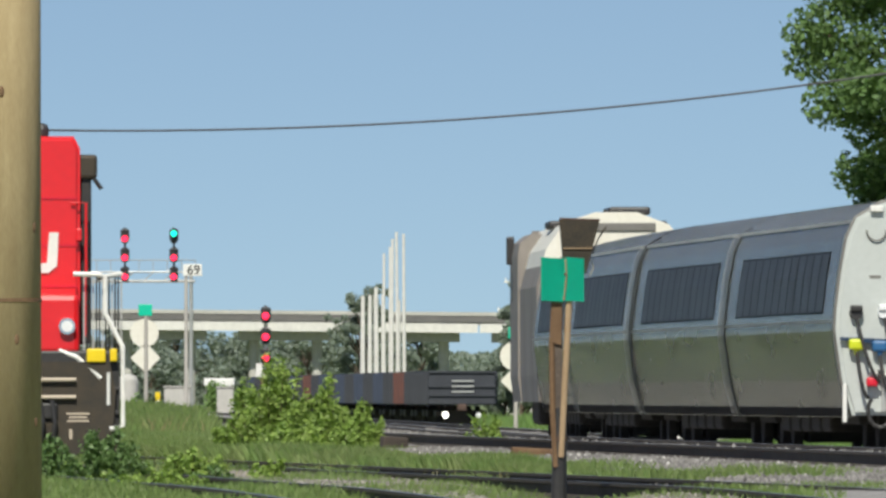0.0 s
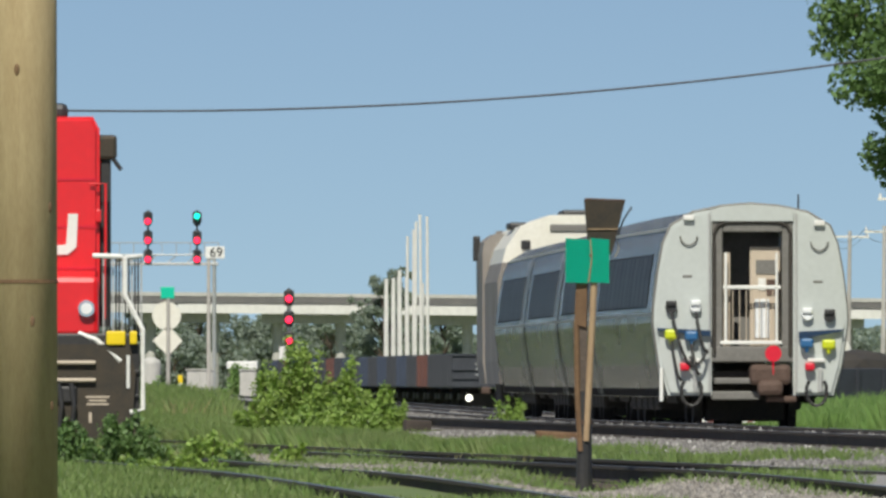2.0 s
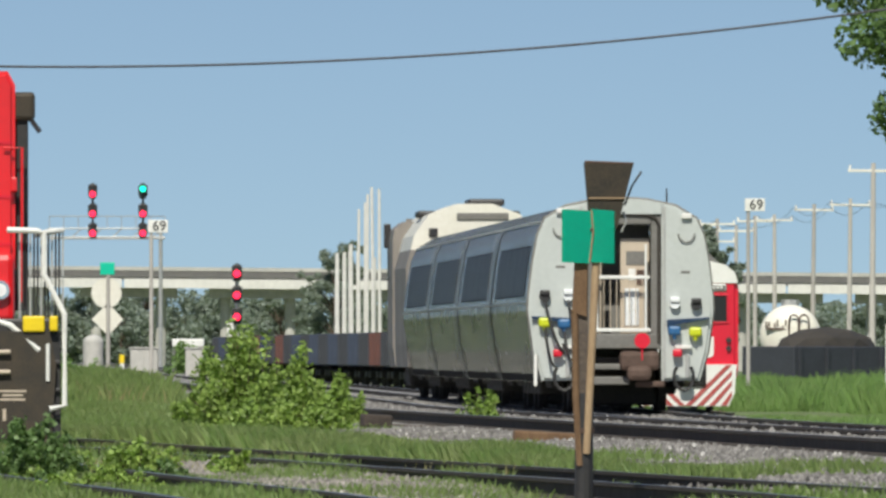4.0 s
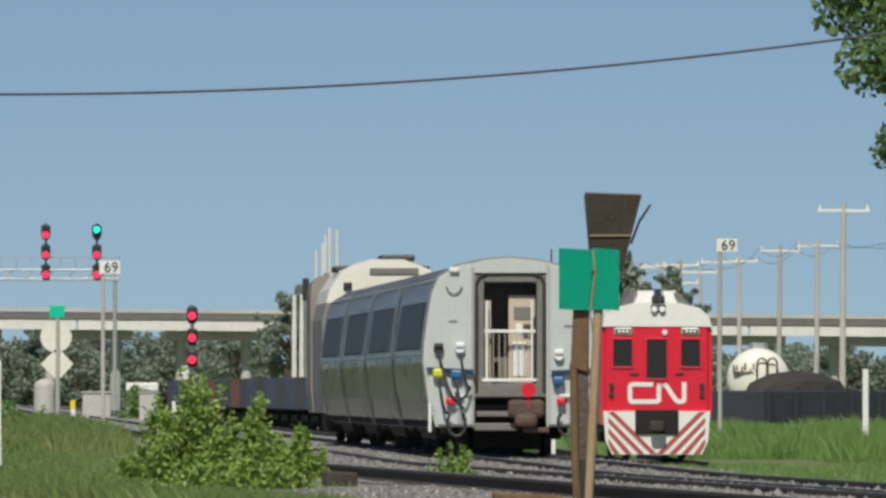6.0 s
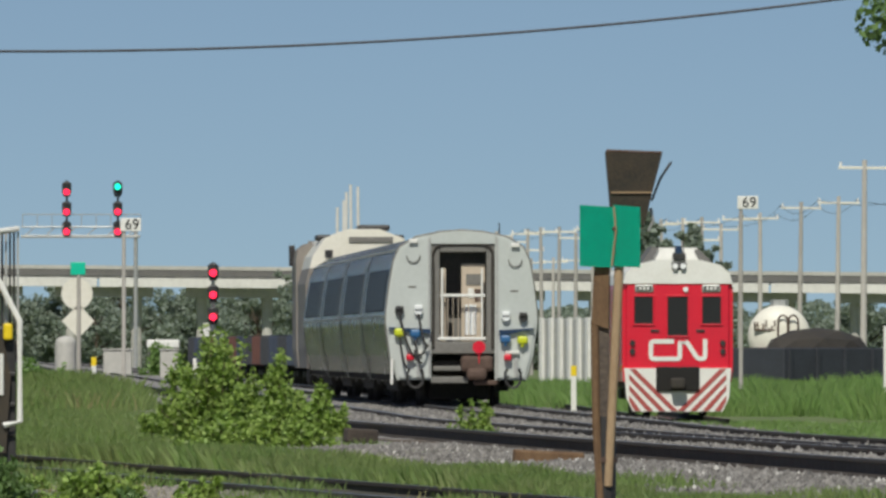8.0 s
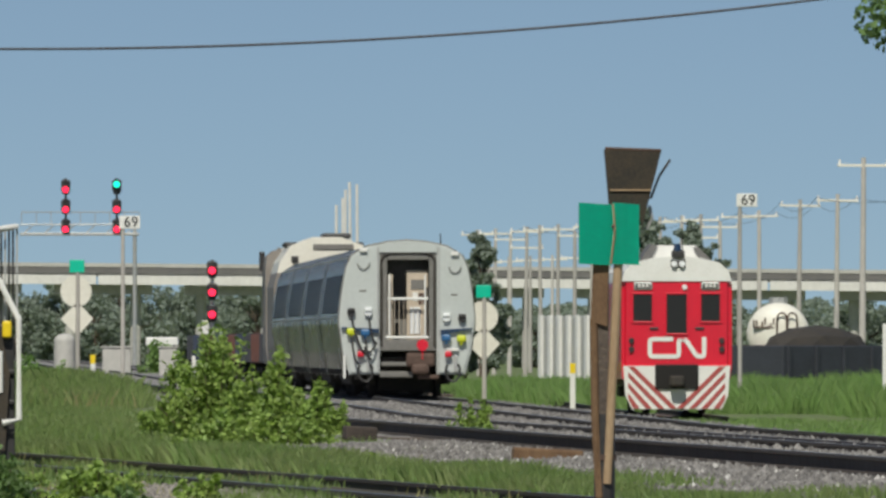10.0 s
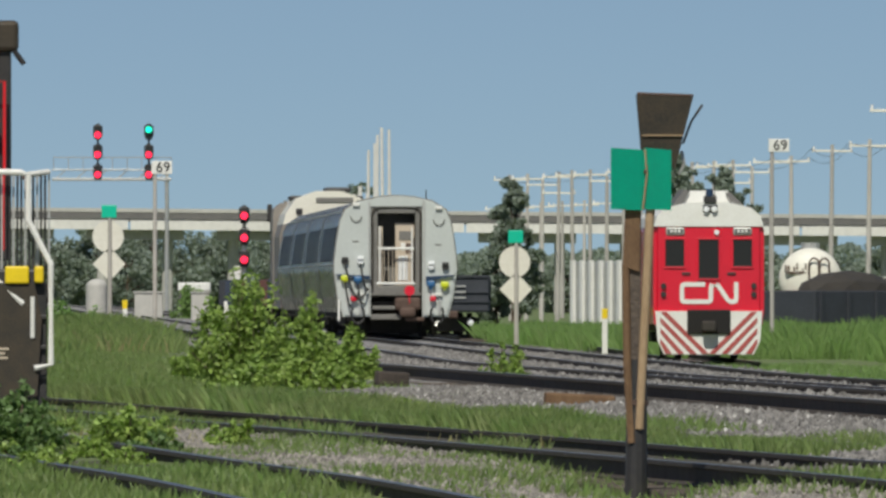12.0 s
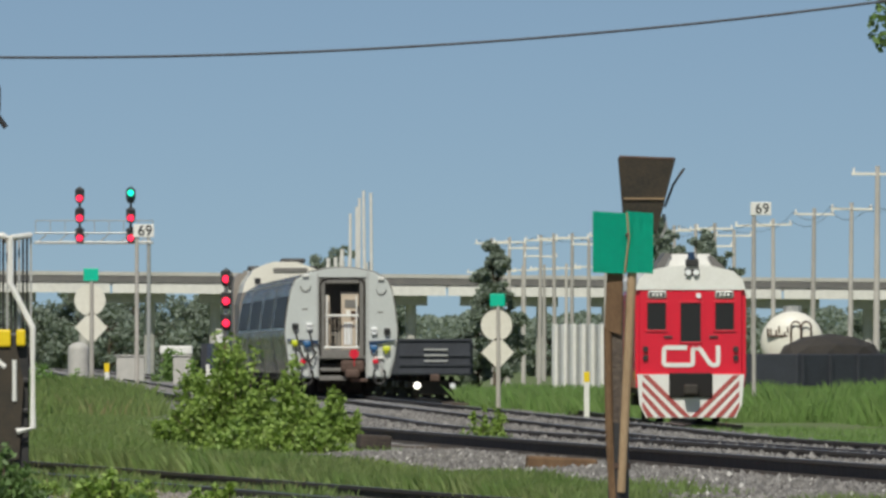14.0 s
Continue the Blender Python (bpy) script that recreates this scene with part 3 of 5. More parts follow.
def engine():
    e = base("passenger_engine", "silver and cream passenger engine leading the coaches", "locomotive")
    L = 20.6
    low = [(1.48, 0.7), (1.52, 1.2), (1.53, 2.9), (1.42, 3.3)]
    body = low + [(-x, z) for x, z in low[::-1]]
    part("body", prism(body, 0.2, L - 1.4), M_ENGINESIDE, e, "dull grey-brown side")
    cab = [(1.50, 0.7), (1.56, 1.2), (1.57, 3.55), (1.53, 3.82), (1.30, 4.0)]
    part("cab", prism(cab + [(-x, z) for x, z in cab[::-1]], L - 7.5, L - 1.3), M_ENGINESIDE, e, "dull tan-grey cab sides")
    top = [(1.42, 3.3), (1.34, 3.62), (1.02, 4.08), (0.40, 4.32), (-0.40, 4.32), (-1.02, 4.08), (-1.34, 3.62), (-1.42, 3.3)]
    part("roof", prism(top, 0.6, L - 3.4), M_CREAM, e, "cream white roof")
    part("cab_roof", prism([(x * 0.97, z - 0.03) for x, z in top], L - 3.4, L - 2.0), M_ENGINESIDE, e)
    nose = [(L - 2.0, 3.3), (L - 2.0, 4.1), (L - 1.2, 3.2), (L - 0.4, 2.4), (L, 0.8), (L - 1.4, 0.7)]
    part("nose", prism(nose, -1.15, 1.15, "x"), M_ENGINESIDE, e)
    for s in (-1, 1):
        part("cab_window", box(s * 1.56 - 0.02, s * 1.56 + 0.02, L - 3.2, L - 2.2, 2.7, 3.25), M_GLASS, e)
        part("mirror", box(s * 1.60 - 0.08, s * 1.60 + 0.08, L - 2.9, L - 2.82, 3.42, 3.98, 0.03), M_BLACK, e)
        part("mirror_bracket", box(s * 1.47 - 0.06, s * 1.47 + 0.06, L - 3.0, L - 2.6, 3.2, 3.5, 0.02), M_ORANGE, e)
    part("end_window", box(-1.02, -0.82, 0.56, 0.6, 3.58, 3.78, 0.02), M_BLACK, e)
    part("end_vent", box(0.1, 0.5, 0.57, 0.6, 3.62, 3.74, 0.01), M_COACHDARK, e)
    part("roof_panel", box(-0.40, 0.75, 0.56, 0.6, 3.96, 4.12, 0.02), M_COACHDARK, e)
    part("exhaust_box", box(-0.1, 0.7, 2.2, 6.0, 4.28, 4.44, 0.05), M_BLACK, e, "sooty exhaust housing")
    for x0 in (-1.15, 0.75):
        part("roof_fan", box(x0, x0 + 0.4, 6.0, 9.0, 4.05, 4.2, 0.05), M_BLACK, e)
    part("end_door", box(-0.4, 0.4, 0.14, 0.22, 1.2, 3.1, 0.03), M_COACHDARK, e)
    part("frame", box(-1.35, 1.35, 0.1, L - 0.8, 0.75, 1.05, 0.03), M_UNDER, e)
    part("fuel_tank", box(-1.3, 1.3, 7.5, 12.5, 0.25, 0.8, 0.12), M_UNDER, e)
    bogie(e, 3.6), bogie(e, L - 4.4)
    return e


TRAIN = [coach(True, "last grey coach with an open end doorway and red tail disc")] + [coach(False, "grey streamlined passenger coach, grass reflection tinted into its lower sides") for _ in range(3)] + [engine()]
SPEED, START = 26.0, 237.5


def train_pose(k, t):
    y = START + SPEED * t + k * COACH
    x0, x1 = main_x(y + 3.6), main_x(y + 22.3)
    turn = math.degrees(math.atan2(-(x1 - x0), 18.7))
    a = radians(turn)
    return pose(x0 + 3.6 * math.sin(a), y, MAIN_TOP - 0.03, 0, 0, turn)


# ---- the standing red railcar ----
def railcar():
    r = base("railcar", "red and white diesel inspection railcar standing on a siding", "railcar", at=pose(railcar_x(585), 585, LOW_TOP, 0, 0, heading(railcar_x, 585)))
    L = 25.9
    wall = [(1.50, 0.95), (1.53, 1.4), (1.53, 3.55), (1.47, 3.72)]
    part("body", prism(wall + [(-x, z) for x, z in wall[::-1]], 0.12, L), M_CRIMSON, r, "red painted body")
    bm = prism([(1.50, 0.95), (1.50, 3.72), (-1.50, 3.72), (-1.50, 0.95)], 0, 0.14)
    bmesh.ops.bevel(bm, geom=[e for e in bm.edges if all(v.co.y < 0.01 for v in e.verts)], offset=0.1, segments=3, affect="EDGES")
    part("front", bm, M_CRIMSON, r, "flat red front")
    roof = [(1.52, 3.66), (1.44, 3.95), (1.18, 4.18), (0.6, 4.32), (0, 4.36), (-0.6, 4.32), (-1.18, 4.18), (-1.44, 3.95), (-1.52, 3.66)]
    part("roof", prism(roof, -0.03, L), M_WHITE, r, "white arched roof")
    part("roof_pod", prism([(-0.75, 4.3), (-0.55, 4.66), (0.55, 4.66), (0.9, 4.3)], 1.5, 9.0), M_WHITE, r)
    part("roof_pod_end", prism([(-1.0, 4.2), (-0.66, 4.7), (-0.5, 4.66), (-0.7, 4.25)], 1.4, 8.0), M_DARKSTEEL, r)
    part("roof_pod_end", prism([(1.1, 4.15), (0.62, 4.62), (0.5, 4.6), (0.7, 4.25)], 1.4, 8.0), M_DARKSTEEL, r)
    h = box(-0.14, 0.22, -0.1, 0.2, 4.30, 4.52, 0.04)
    box(-0.18, 0.26, -0.05, 0.3, 4.02, 4.28, 0.05, h)
    part("horn_box", h, M_BLACK, r, "dark horn and lamp cluster")
    part("beacon", rod((0.02, 0.0, 4.50), (0.02, 0.0, 4.70), 0.12, 0.09), M_NAVY, r, "dark blue beacon")
    part("aerial", rod((0.16, 0.2, 4.5), (0.16, 0.2, 5.0), 0.02, 0.015, 6), M_BLACK, r)
    for x in (-0.07, 0.15):
        part("headlight", rod((x, -0.14, 4.14), (x, -0.08, 4.14), 0.085, 0.085, 14), M_LENS, r)
    for x0, x1, z0, z1 in ((-1.20, -0.68, 2.55, 3.30), (-0.28, 0.28, 2.22, 3.30), (0.68, 1.20, 2.55, 3.30)):
        fr = bmesh.new()
        for a in ((x0 - 0.05, x0, z0 - 0.05, z1 + 0.05), (x1, x1 + 0.05, z0 - 0.05, z1 + 0.05), (x0, x1, z0 - 0.05, z0), (x0, x1, z1, z1 + 0.05)):
            box(a[0], a[1], -0.045, 0.02, a[2], a[3], 0.008, fr)
        w = part("window", fr, M_CRIMSON, r)
        part("pane", box(x0, x1, -0.012, 0.01, z0, z1), M_GLASS, w, "dark glass")
    for x in (-0.93, 0.93):
        b = part("number_board", box(x - 0.26, x + 0.26, -0.05, 0.01, 3.42, 3.64, 0.05), M_STEEL, r, "silver framed board")
        part("board_face", box(x - 0.20, x + 0.20, -0.054, -0.04, 3.46, 3.60, 0.0), M_BLACK, b)
        for i in range(3):
            part("number_bars", box(x - 0.14 + i * 0.11, x - 0.07 + i * 0.11, -0.058, -0.05, 3.49, 3.57), M_WHITE, b)
        for z in (2.02, 1.78):
            part("ditch_light", rod((x + (0.32 if x > 0 else -0.32), -0.08, z), (x + (0.32 if x > 0 else -0.32), 0.02, z), 0.07, 0.085, 14), M_BLACK, r, "dark round lamp")
        part("class_light", box(x - 0.3 * (1 if x > 0 else -1) - 0.12, x - 0.3 * (1 if x > 0 else -1) + 0.12, -0.05, 0.0, 2.33, 2.39, 0.01), M_BLACK, r)
    part("bell", rod((0.22, -0.08, 3.50), (0.22, 0.02, 3.50), 0.07, 0.08, 14), M_LENS, r)
    # the white painted mark: one open ribbon bent round and a folded ribbon
    corners = [(-0.10, 2.06), (-0.74, 2.06), (-0.74, 1.58), (0.06, 1.58), (0.06, 2.06), (0.24, 2.06), (0.56, 1.58), (0.76, 1.58), (0.76, 2.12)]
    path = [corners[0]]
    for before, at, after in zip(corners, corners[1:], corners[2:]):
        at, into, out = Vector(at), (Vector(before) - Vector(at)).normalized() * 0.09, (Vector(after) - Vector(at)).normalized() * 0.09
        for i in range(5):
            k = i / 4
            path.append(tuple(at + into * (1 - k) ** 2 + out * k ** 2))
    path.append(corners[-1])
    one, two = [], []
    for i, q in enumerate(path):
        a = Vector(q) - Vector(path[i - 1]) if i else Vector(path[1]) - Vector(q)
        b = Vector(path[i + 1]) - Vector(q) if i < len(path) - 1 else a
        a, b = a.normalized(), b.normalized()
        n = Vector((-a.y - b.y, a.x + b.x)).normalized()
        w = 0.062 / max(0.5, n.dot(Vector((-a.y, a.x))))
        one.append(Vector(q) + n * w), two.append(Vector(q) - n * w)
    part("ribbon_mark", prism([tuple(v) for v in one + two[::-1]], -0.022, 0.0), M_WHITE, r, "white bent ribbon mark")
    # striped pilot
    p = part("pilot", prism([(-1.48, 1.32), (1.48, 1.32), (1.42, 0.50), (1.24, 0.12), (-1.24, 0.12), (-1.42, 0.50)], -0.12, 0.1), M_WHITE, r, "white pilot plate with red slanted stripes")
    for s in (-1, 1):
        for k in range(6):
            a = 0.0 + k * 0.34
            tri = []
            for u, v in ((a, 0.13), (a + 0.17, 0.13), (a + 1.34, 1.30), (a + 1.17, 1.30)):
                tri.append((u, v))
            # keep the stripe inside the plate
            pts = []
            for u, v in tri:
                if u > 1.34:
                    v, u = v - (u - 1.34) * 0.864, 1.34
                pts.append((s * u, max(v, 0.14)))
            if abs(pts[2][1] - pts[0][1]) > 0.12:
                part("stripe", prism(pts, -0.135 - 0.001 * k, -0.10), M_STRIPE, p)
    # solid block; its black colour stands in for the shaded coupler recess
    cb = box(-0.60, 0.60, -0.20, 0.0, 0.68, 1.36, 0.04)
    part("coupler_pocket", cb, M_PIT, r)
    ck = box(-0.2, 0.2, -0.55, -0.1, 0.75, 1.05, 0.06)
    part("coupler", ck, M_UNDER, r)
    bogie(r, 3.6), bogie(r, L - 3.6)
    part("underframe", box(-1.3, 1.3, 0.3, L - 0.3, 0.75, 0.96), M_UNDER, r)


railcar()


# ---- the red engine beside the pole ----
def red_engine():
    e = base("freight_engine", "red freight engine end with white handrails and black pilot", "locomotive", at=pose(-6.06, 230, YARD_TOP, 0, 0, 2.6))
    hood = [(-1.04, 1.55), (1.04, 1.55), (1.04, 4.30), (0.95, 4.47), (-0.95, 4.47), (-1.04, 4.30)]
    bm = prism(hood, 1.15, 18.0)
    bmesh.ops.bevel(bm, geom=[g for g in bm.edges if all(v.co.y < 1.2 for v in g.verts)], offset=0.06, segments=3, affect="EDGES")
    part("hood", bm, M_RED, e, "red hood end")
    part("hood_side", box(1.05, 1.20, 1.32, 18.0, 1.6, 4.2, 0.02), M_BLACK, e)
    part("door_latch", box(0.98, 1.06, 1.08, 1.14, 3.02, 3.20, 0.02), M_RED, e)
    for z in (2.38, 2.95, 3.6):
        part("hood_seam", box(-1.0, 1.0, 1.135, 1.15, z, z + 0.03), M_CRIMSON, e)
    part("radiator", box(1.0, 1.28, 1.25, 6.0, 3.88, 4.22, 0.05), M_HOOD, e, "dark flared radiator")
    part("radiator_arm", rod((1.15, 1.3, 4.0), (1.34, 1.3, 3.74), 0.03), M_BLACK, e)
    part("top_horn", box(0.2, 0.62, 1.6, 2.2, 4.42, 4.66, 0.08), M_BLACK, e)
    part("white_mark", prism([(0.42, 2.58), (0.60, 2.58), (0.72, 2.68), (0.74, 3.14), (0.61, 3.14), (0.58, 2.72), (0.42, 2.70)], 1.12, 1.16), M_WHITE, e)
    part("grab_iron", pipe([(0.9, 1.10, 3.55), (1.12, 1.10, 3.55), (1.12, 1.10, 1.7)], 0.018), M_RED, e)
    part("nose_box", box(-0.95, 1.02, 0.55, 1.2, 1.45, 2.28, 0.08), M_RED, e)
    lamp = part("ditch_light", rod((0.84, 0.46, 1.84), (0.84, 0.62, 1.84), 0.115, 0.10, 18), M_CHROME, e)
    part("lens", rod((0.84, 0.445, 1.84), (0.84, 0.46, 1.84), 0.08, 0.08, 16), M_LENS, lamp)
    part("platform", box(-1.52, 1.52, 0.05, 18, 1.32, 1.50, 0.03), M_BLACK, e)
    part("pilot_plate", prism([(-1.5, 1.35), (1.42, 1.35), (1.5, 0.95), (1.45, 0.12), (0.7, 0.05), (-1.5, 0.08)], 0.0, 0.14), M_HOOD, e, "black pilot with faded stencil bars")
    for z in (1.10, 0.86):
        part("uncoupling_bar", rod((-0.1, -0.05, z), (0.95, -0.05, z), 0.028), M_INSIDE, e)
    for x in (0.28, 0.45, 0.62):
        part("air_hose", pipe([(x, -0.06, 0.82), (x + 0.04, -0.1, 0.5), (x, -0.08, 0.16)], 0.035, 8), M_BLACK, e)
    part("coupler", box(-0.25, 0.18, -0.3, 0.0, 0.45, 0.8, 0.05), M_BLACK, e)
    part("hose_manifold", box(0.3, 0.7, -0.05, 0.0, 0.55, 0.78, 0.03), M_BLACK, e)
    for z, w in ((0.62, 0.16), (0.57, 0.12), (0.52, 0.15)):
        part("stencil_bar", box(0.98 - w, 0.98 + w, -0.006, 0.0, z, z + 0.025), M_INSIDE, e)
    part("stencil_bar", box(0.86, 0.90, -0.006, 0.0, 0.28, 0.42), M_INSIDE, e)
    # white handrails with stanchions
    part("handrail", pipe([(0.92, 0.2, 2.56), (1.28, 0.15, 2.55), (1.36, 0.15, 2.52), (1.36, 0.12, 2.02), (1.60, 0.05, 1.55), (1.60, 0.0, 0.46), (1.42, -0.02, 0.42)], 0.035, 8), M_WHITE, e, "white bent handrail")
    part("handrail", pipe([(1.36, 0.15, 2.53), (1.58, 0.3, 2.56), (1.58, 12, 2.56)], 0.03, 8), M_WHITE, e)
    part("handrail", pipe([(0.72, 0.1, 1.50), (0.95, 0.05, 1.42), (1.30, 0.02, 1.12)], 0.035, 8), M_WHITE, e)
    part("handrail", pipe([(1.40, 0.0, 1.20), (1.40, 0.0, 0.75)], 0.025, 8), M_WHITE, e)
    for k in range(13):
        part("stanchion", box(1.06 + 0.043 * k, 1.083 + 0.043 * k, 0.34, 0.38, 1.48, 2.53), M_BLACK if k % 3 else M_STEEL, e)
    part("step_light", box(1.10, 1.36, -0.04, 0.06, 1.34, 1.53, 0.02), M_YELLOW, e, "yellow step plate")
    part("step_light", box(1.42, 1.52, -0.02, 0.06, 1.35, 1.53, 0.02), M_YELLOW, e)
    stp = bmesh.new()
    for z in (0.3, 0.62, 0.95):
        box(1.30, 1.56, 0.05, 0.5, z, z + 0.05, 0.01, stp)
    box(1.36, 1.56, 0.1, 0.2, -0.02, 1.35, 0.01, stp)
    part("steps", stp, M_BLACK, e)
    bogie(e, 3.4), bogie(e, 14.0)


red_engine()


# ---- the near sign post ----
def yard_sign():
    """Two posts with a folded green plate and a dark iron hood behind it."""
    y = 152.0
    e = base("yard_sign", "bent green plate on two old posts below an iron hood", "sign", at=pose(1.235, y, 0.415))
    # solid dark core fills the gap between the two slim posts
    part("post", prism([(-0.03, 0.3), (0.05, 0.3), (0.06, 2.05), (-0.03, 2.05)], -0.04, 0.05), M_TIE, e, "dark brown core filling the gap between the posts")
    part("post_cap", prism([(-0.075, 1.62), (0.045, 1.58), (0.055, 2.05), (-0.055, 2.05)], -0.07, 0.06), M_POSTRUST, e, "rust-brown splintered head")
    part("side_post", pipe([(-0.01, -0.06, 0.35), (-0.042, -0.05, 0.9), (-0.052, -0.04, 1.64)], 0.030, 8), M_POSTRUST, e, "split brown side post")
    part("lean_post", rod((0.045, -0.07, 0.45), (0.125, -0.06, 2.05), 0.031, 0.034, 10), M_POSTTAN, e, "slim tan post leaning on the first")
    part("foot", rod((0.02, 0, -0.3), (0.03, 0, 0.95), 0.085, 0.07, 12), M_BLACK, e, "blackened post foot")
    part("clamp", rod((0.028, 0, 0.62), (0.028, 0, 0.66), 0.085, 0.085, 12), M_COUPLER, e)
    for x0, x1, y0, y1 in ((-0.16, 0.082, -0.135, -0.11), (0.082, 0.275, -0.11, -0.135)):
        b = bmesh.new()
        pts = [(x0, y0, 2.03), (x1, y1, 2.02), (x1, y1, 2.455), (x0, y0, 2.47)]
        f = b.faces.new([b.verts.new(q) for q in pts])
        bmesh.ops.solidify(b, geom=[f], thickness=0.006)
        part("plate", b, M_SIGNGREEN, e, "green painted plate")
    part("bolt", ball((0.09, -0.125, 2.30), 0.018, 1), M_COUPLER, e)
    part("edge_strip", pipe([(0.085, -0.13, 2.46), (0.10, -0.13, 2.28), (0.07, -0.13, 2.03)], 0.007, 6), M_POSTTAN, e)
    hood = bmesh.new()
    ring0, ring1 = [(0.08, -0.02), (0.29, -0.02), (0.29, 0.16), (0.08, 0.16)], [(0.035, -0.08), (0.425, -0.08), (0.425, 0.24), (0.035, 0.24)]
    lo, hi = [hood.verts.new((a, b, 2.32)) for a, b in ring0], [hood.verts.new((a, b, 2.855)) for a, b in ring1]
    fs = [hood.faces.new((lo[i], lo[(i + 1) % 4], hi[(i + 1) % 4], hi[i])) for i in range(4)] + [hood.faces.new(lo)]
    bmesh.ops.recalc_face_normals(hood, faces=hood.faces[:])
    bmesh.ops.solidify(hood, geom=hood.faces[:], thickness=0.012)
    part("hood", hood, M_HOOD, e, "dark rusty iron hood, open at the top")
    part("hood_band", box(0.066, 0.36, -0.075, -0.06, 2.555, 2.565), M_POSTTAN, e)
    part("rim", pipe([(0.03, -0.085, 2.86), (0.43, -0.085, 2.845)], 0.012, 6), M_COUPLER, e)
    part("arm", pipe([(0.36, 0.1, 2.50), (0.42, 0.1, 2.66), (0.50, 0.1, 2.78)], 0.010, 6), M_HOOD, e)
    part("wire_loop", pipe([(0.33, 0.05, 2.28), (0.37, 0.05, 2.36), (0.35, 0.05, 2.45)], 0.012, 6), M_STEEL, e)


yard_sign()


# ---- posts, signals and signs along the line ----
def disc_post(x, y):
    g = land(x, y)
    p = base("switch_target", "pale round and diamond target with a green flag plate", "rail sign", "targets beside the line", at=pose(x, y, g))
    part("post", rod((0, 0, -0.1), (0, 0, 3.55), 0.075, 0.06), M_GREYWOOD, p)
    part("disc", rod((-0.05, 0.0, 2.95), (-0.05, 0.03, 2.95), 0.46, 0.46, 28), M_CREAM, p, "round pale disc")
    part("diamond", prism([(-0.5, 2.15), (0, 2.65), (0.46, 2.15), (0, 1.65)], 0.0, 0.03), M_CREAM, p, "pale diamond plate")
    part("flag", box(-0.24, 0.20, -0.06, -0.03, 3.50, 3.88, 0.02), M_SIGNGREEN, p, "green flag plate")
    return p


def marker_post(x, y, h):
    p = base("marker_post", "white marker stake with a yellow top", "post", "marker stakes", at=pose(x, y, land(x, y)))
    part("stake", box(-0.08, 0.08, -0.03, 0.03, -0.1, h, 0.01), M_WHITE, p)
    part("cap", box(-0.085, 0.085, -0.035, 0.035, h - 0.3, h, 0.01), M_YELLOW, p, "yellow cap")


def digits(text, size, mat, parent, at):
    cu = bpy.data.curves.new("digits", "FONT")
    cu.body, cu.size, cu.align_x, cu.align_y, cu.extrude = text, size, "CENTER", "CENTER", 0.01
    ob = new("digits", cu)
    ob.data.materials.append(mat)
    ob.parent, ob.matrix_basis = parent, at


def mile_board(x, y, top, w):
    g = land(x, y)
    p = base("mile_board", "white board with black figures on a pale pole", "rail sign", "boards beside the line", at=pose(x, y, g))
    part("pole", rod((0, 0, -0.1), (0, 0, top - g - 0.2), 0.075, 0.06), M_GREYWOOD, p)
    b = part("board", box(-w / 2 + 0.22, w / 2 + 0.22, -0.09, -0.06, top - g - 0.42, top - g, 0.02), M_WHITE, p)
    digits("69", 0.46, M_BLACK, b, pose(0.26, -0.1, top - g - 0.21, 90))


def signal_head(parent, x, z, lamps, gap, k=1.0, low=0.0):
    """Heads below one another, each with three lenses in a row; the lit one is the top (green) or the bottom one (red)."""
    for i, m in enumerate(lamps):
        zc = z - i * gap
        h = part("signal_head", box(x - 0.24 * k, x + 0.24 * k, 0.05, 0.3, zc - 0.45 * k, zc + 0.55 * k, 0.06), M_BLACK, parent)
        part("backboard", prism([(x - 0.32 * k, zc - 0.2), (x - 0.32 * k, zc + 0.45), (x, zc + 0.66 * k), (x + 0.32 * k, zc + 0.45), (x + 0.32 * k, zc - 0.2), (x, zc - 0.52 * k)], 0.3, 0.33), M_BLACK, h)
        lit = zc + (0.22 if m is M_GLOWGREEN else -low)
        part("visor", rod((x, -0.3, lit + 0.12), (x, 0.05, lit + 0.12), 0.24 * k, 0.26 * k, 14), M_BLACK, h)
        part("lens", rod((x, -0.36, lit), (x, -0.3, lit), 0.22 * k, 0.22 * k, 18), m, h)
        for off in (0.0, 0.3):
            if abs(zc + off - lit) > 0.2:
                part("dark_lens", rod((x, -0.05, zc + off), (x, 0.06, zc + off), 0.13 * k, 0.13 * k, 12), M_GLASS, h)


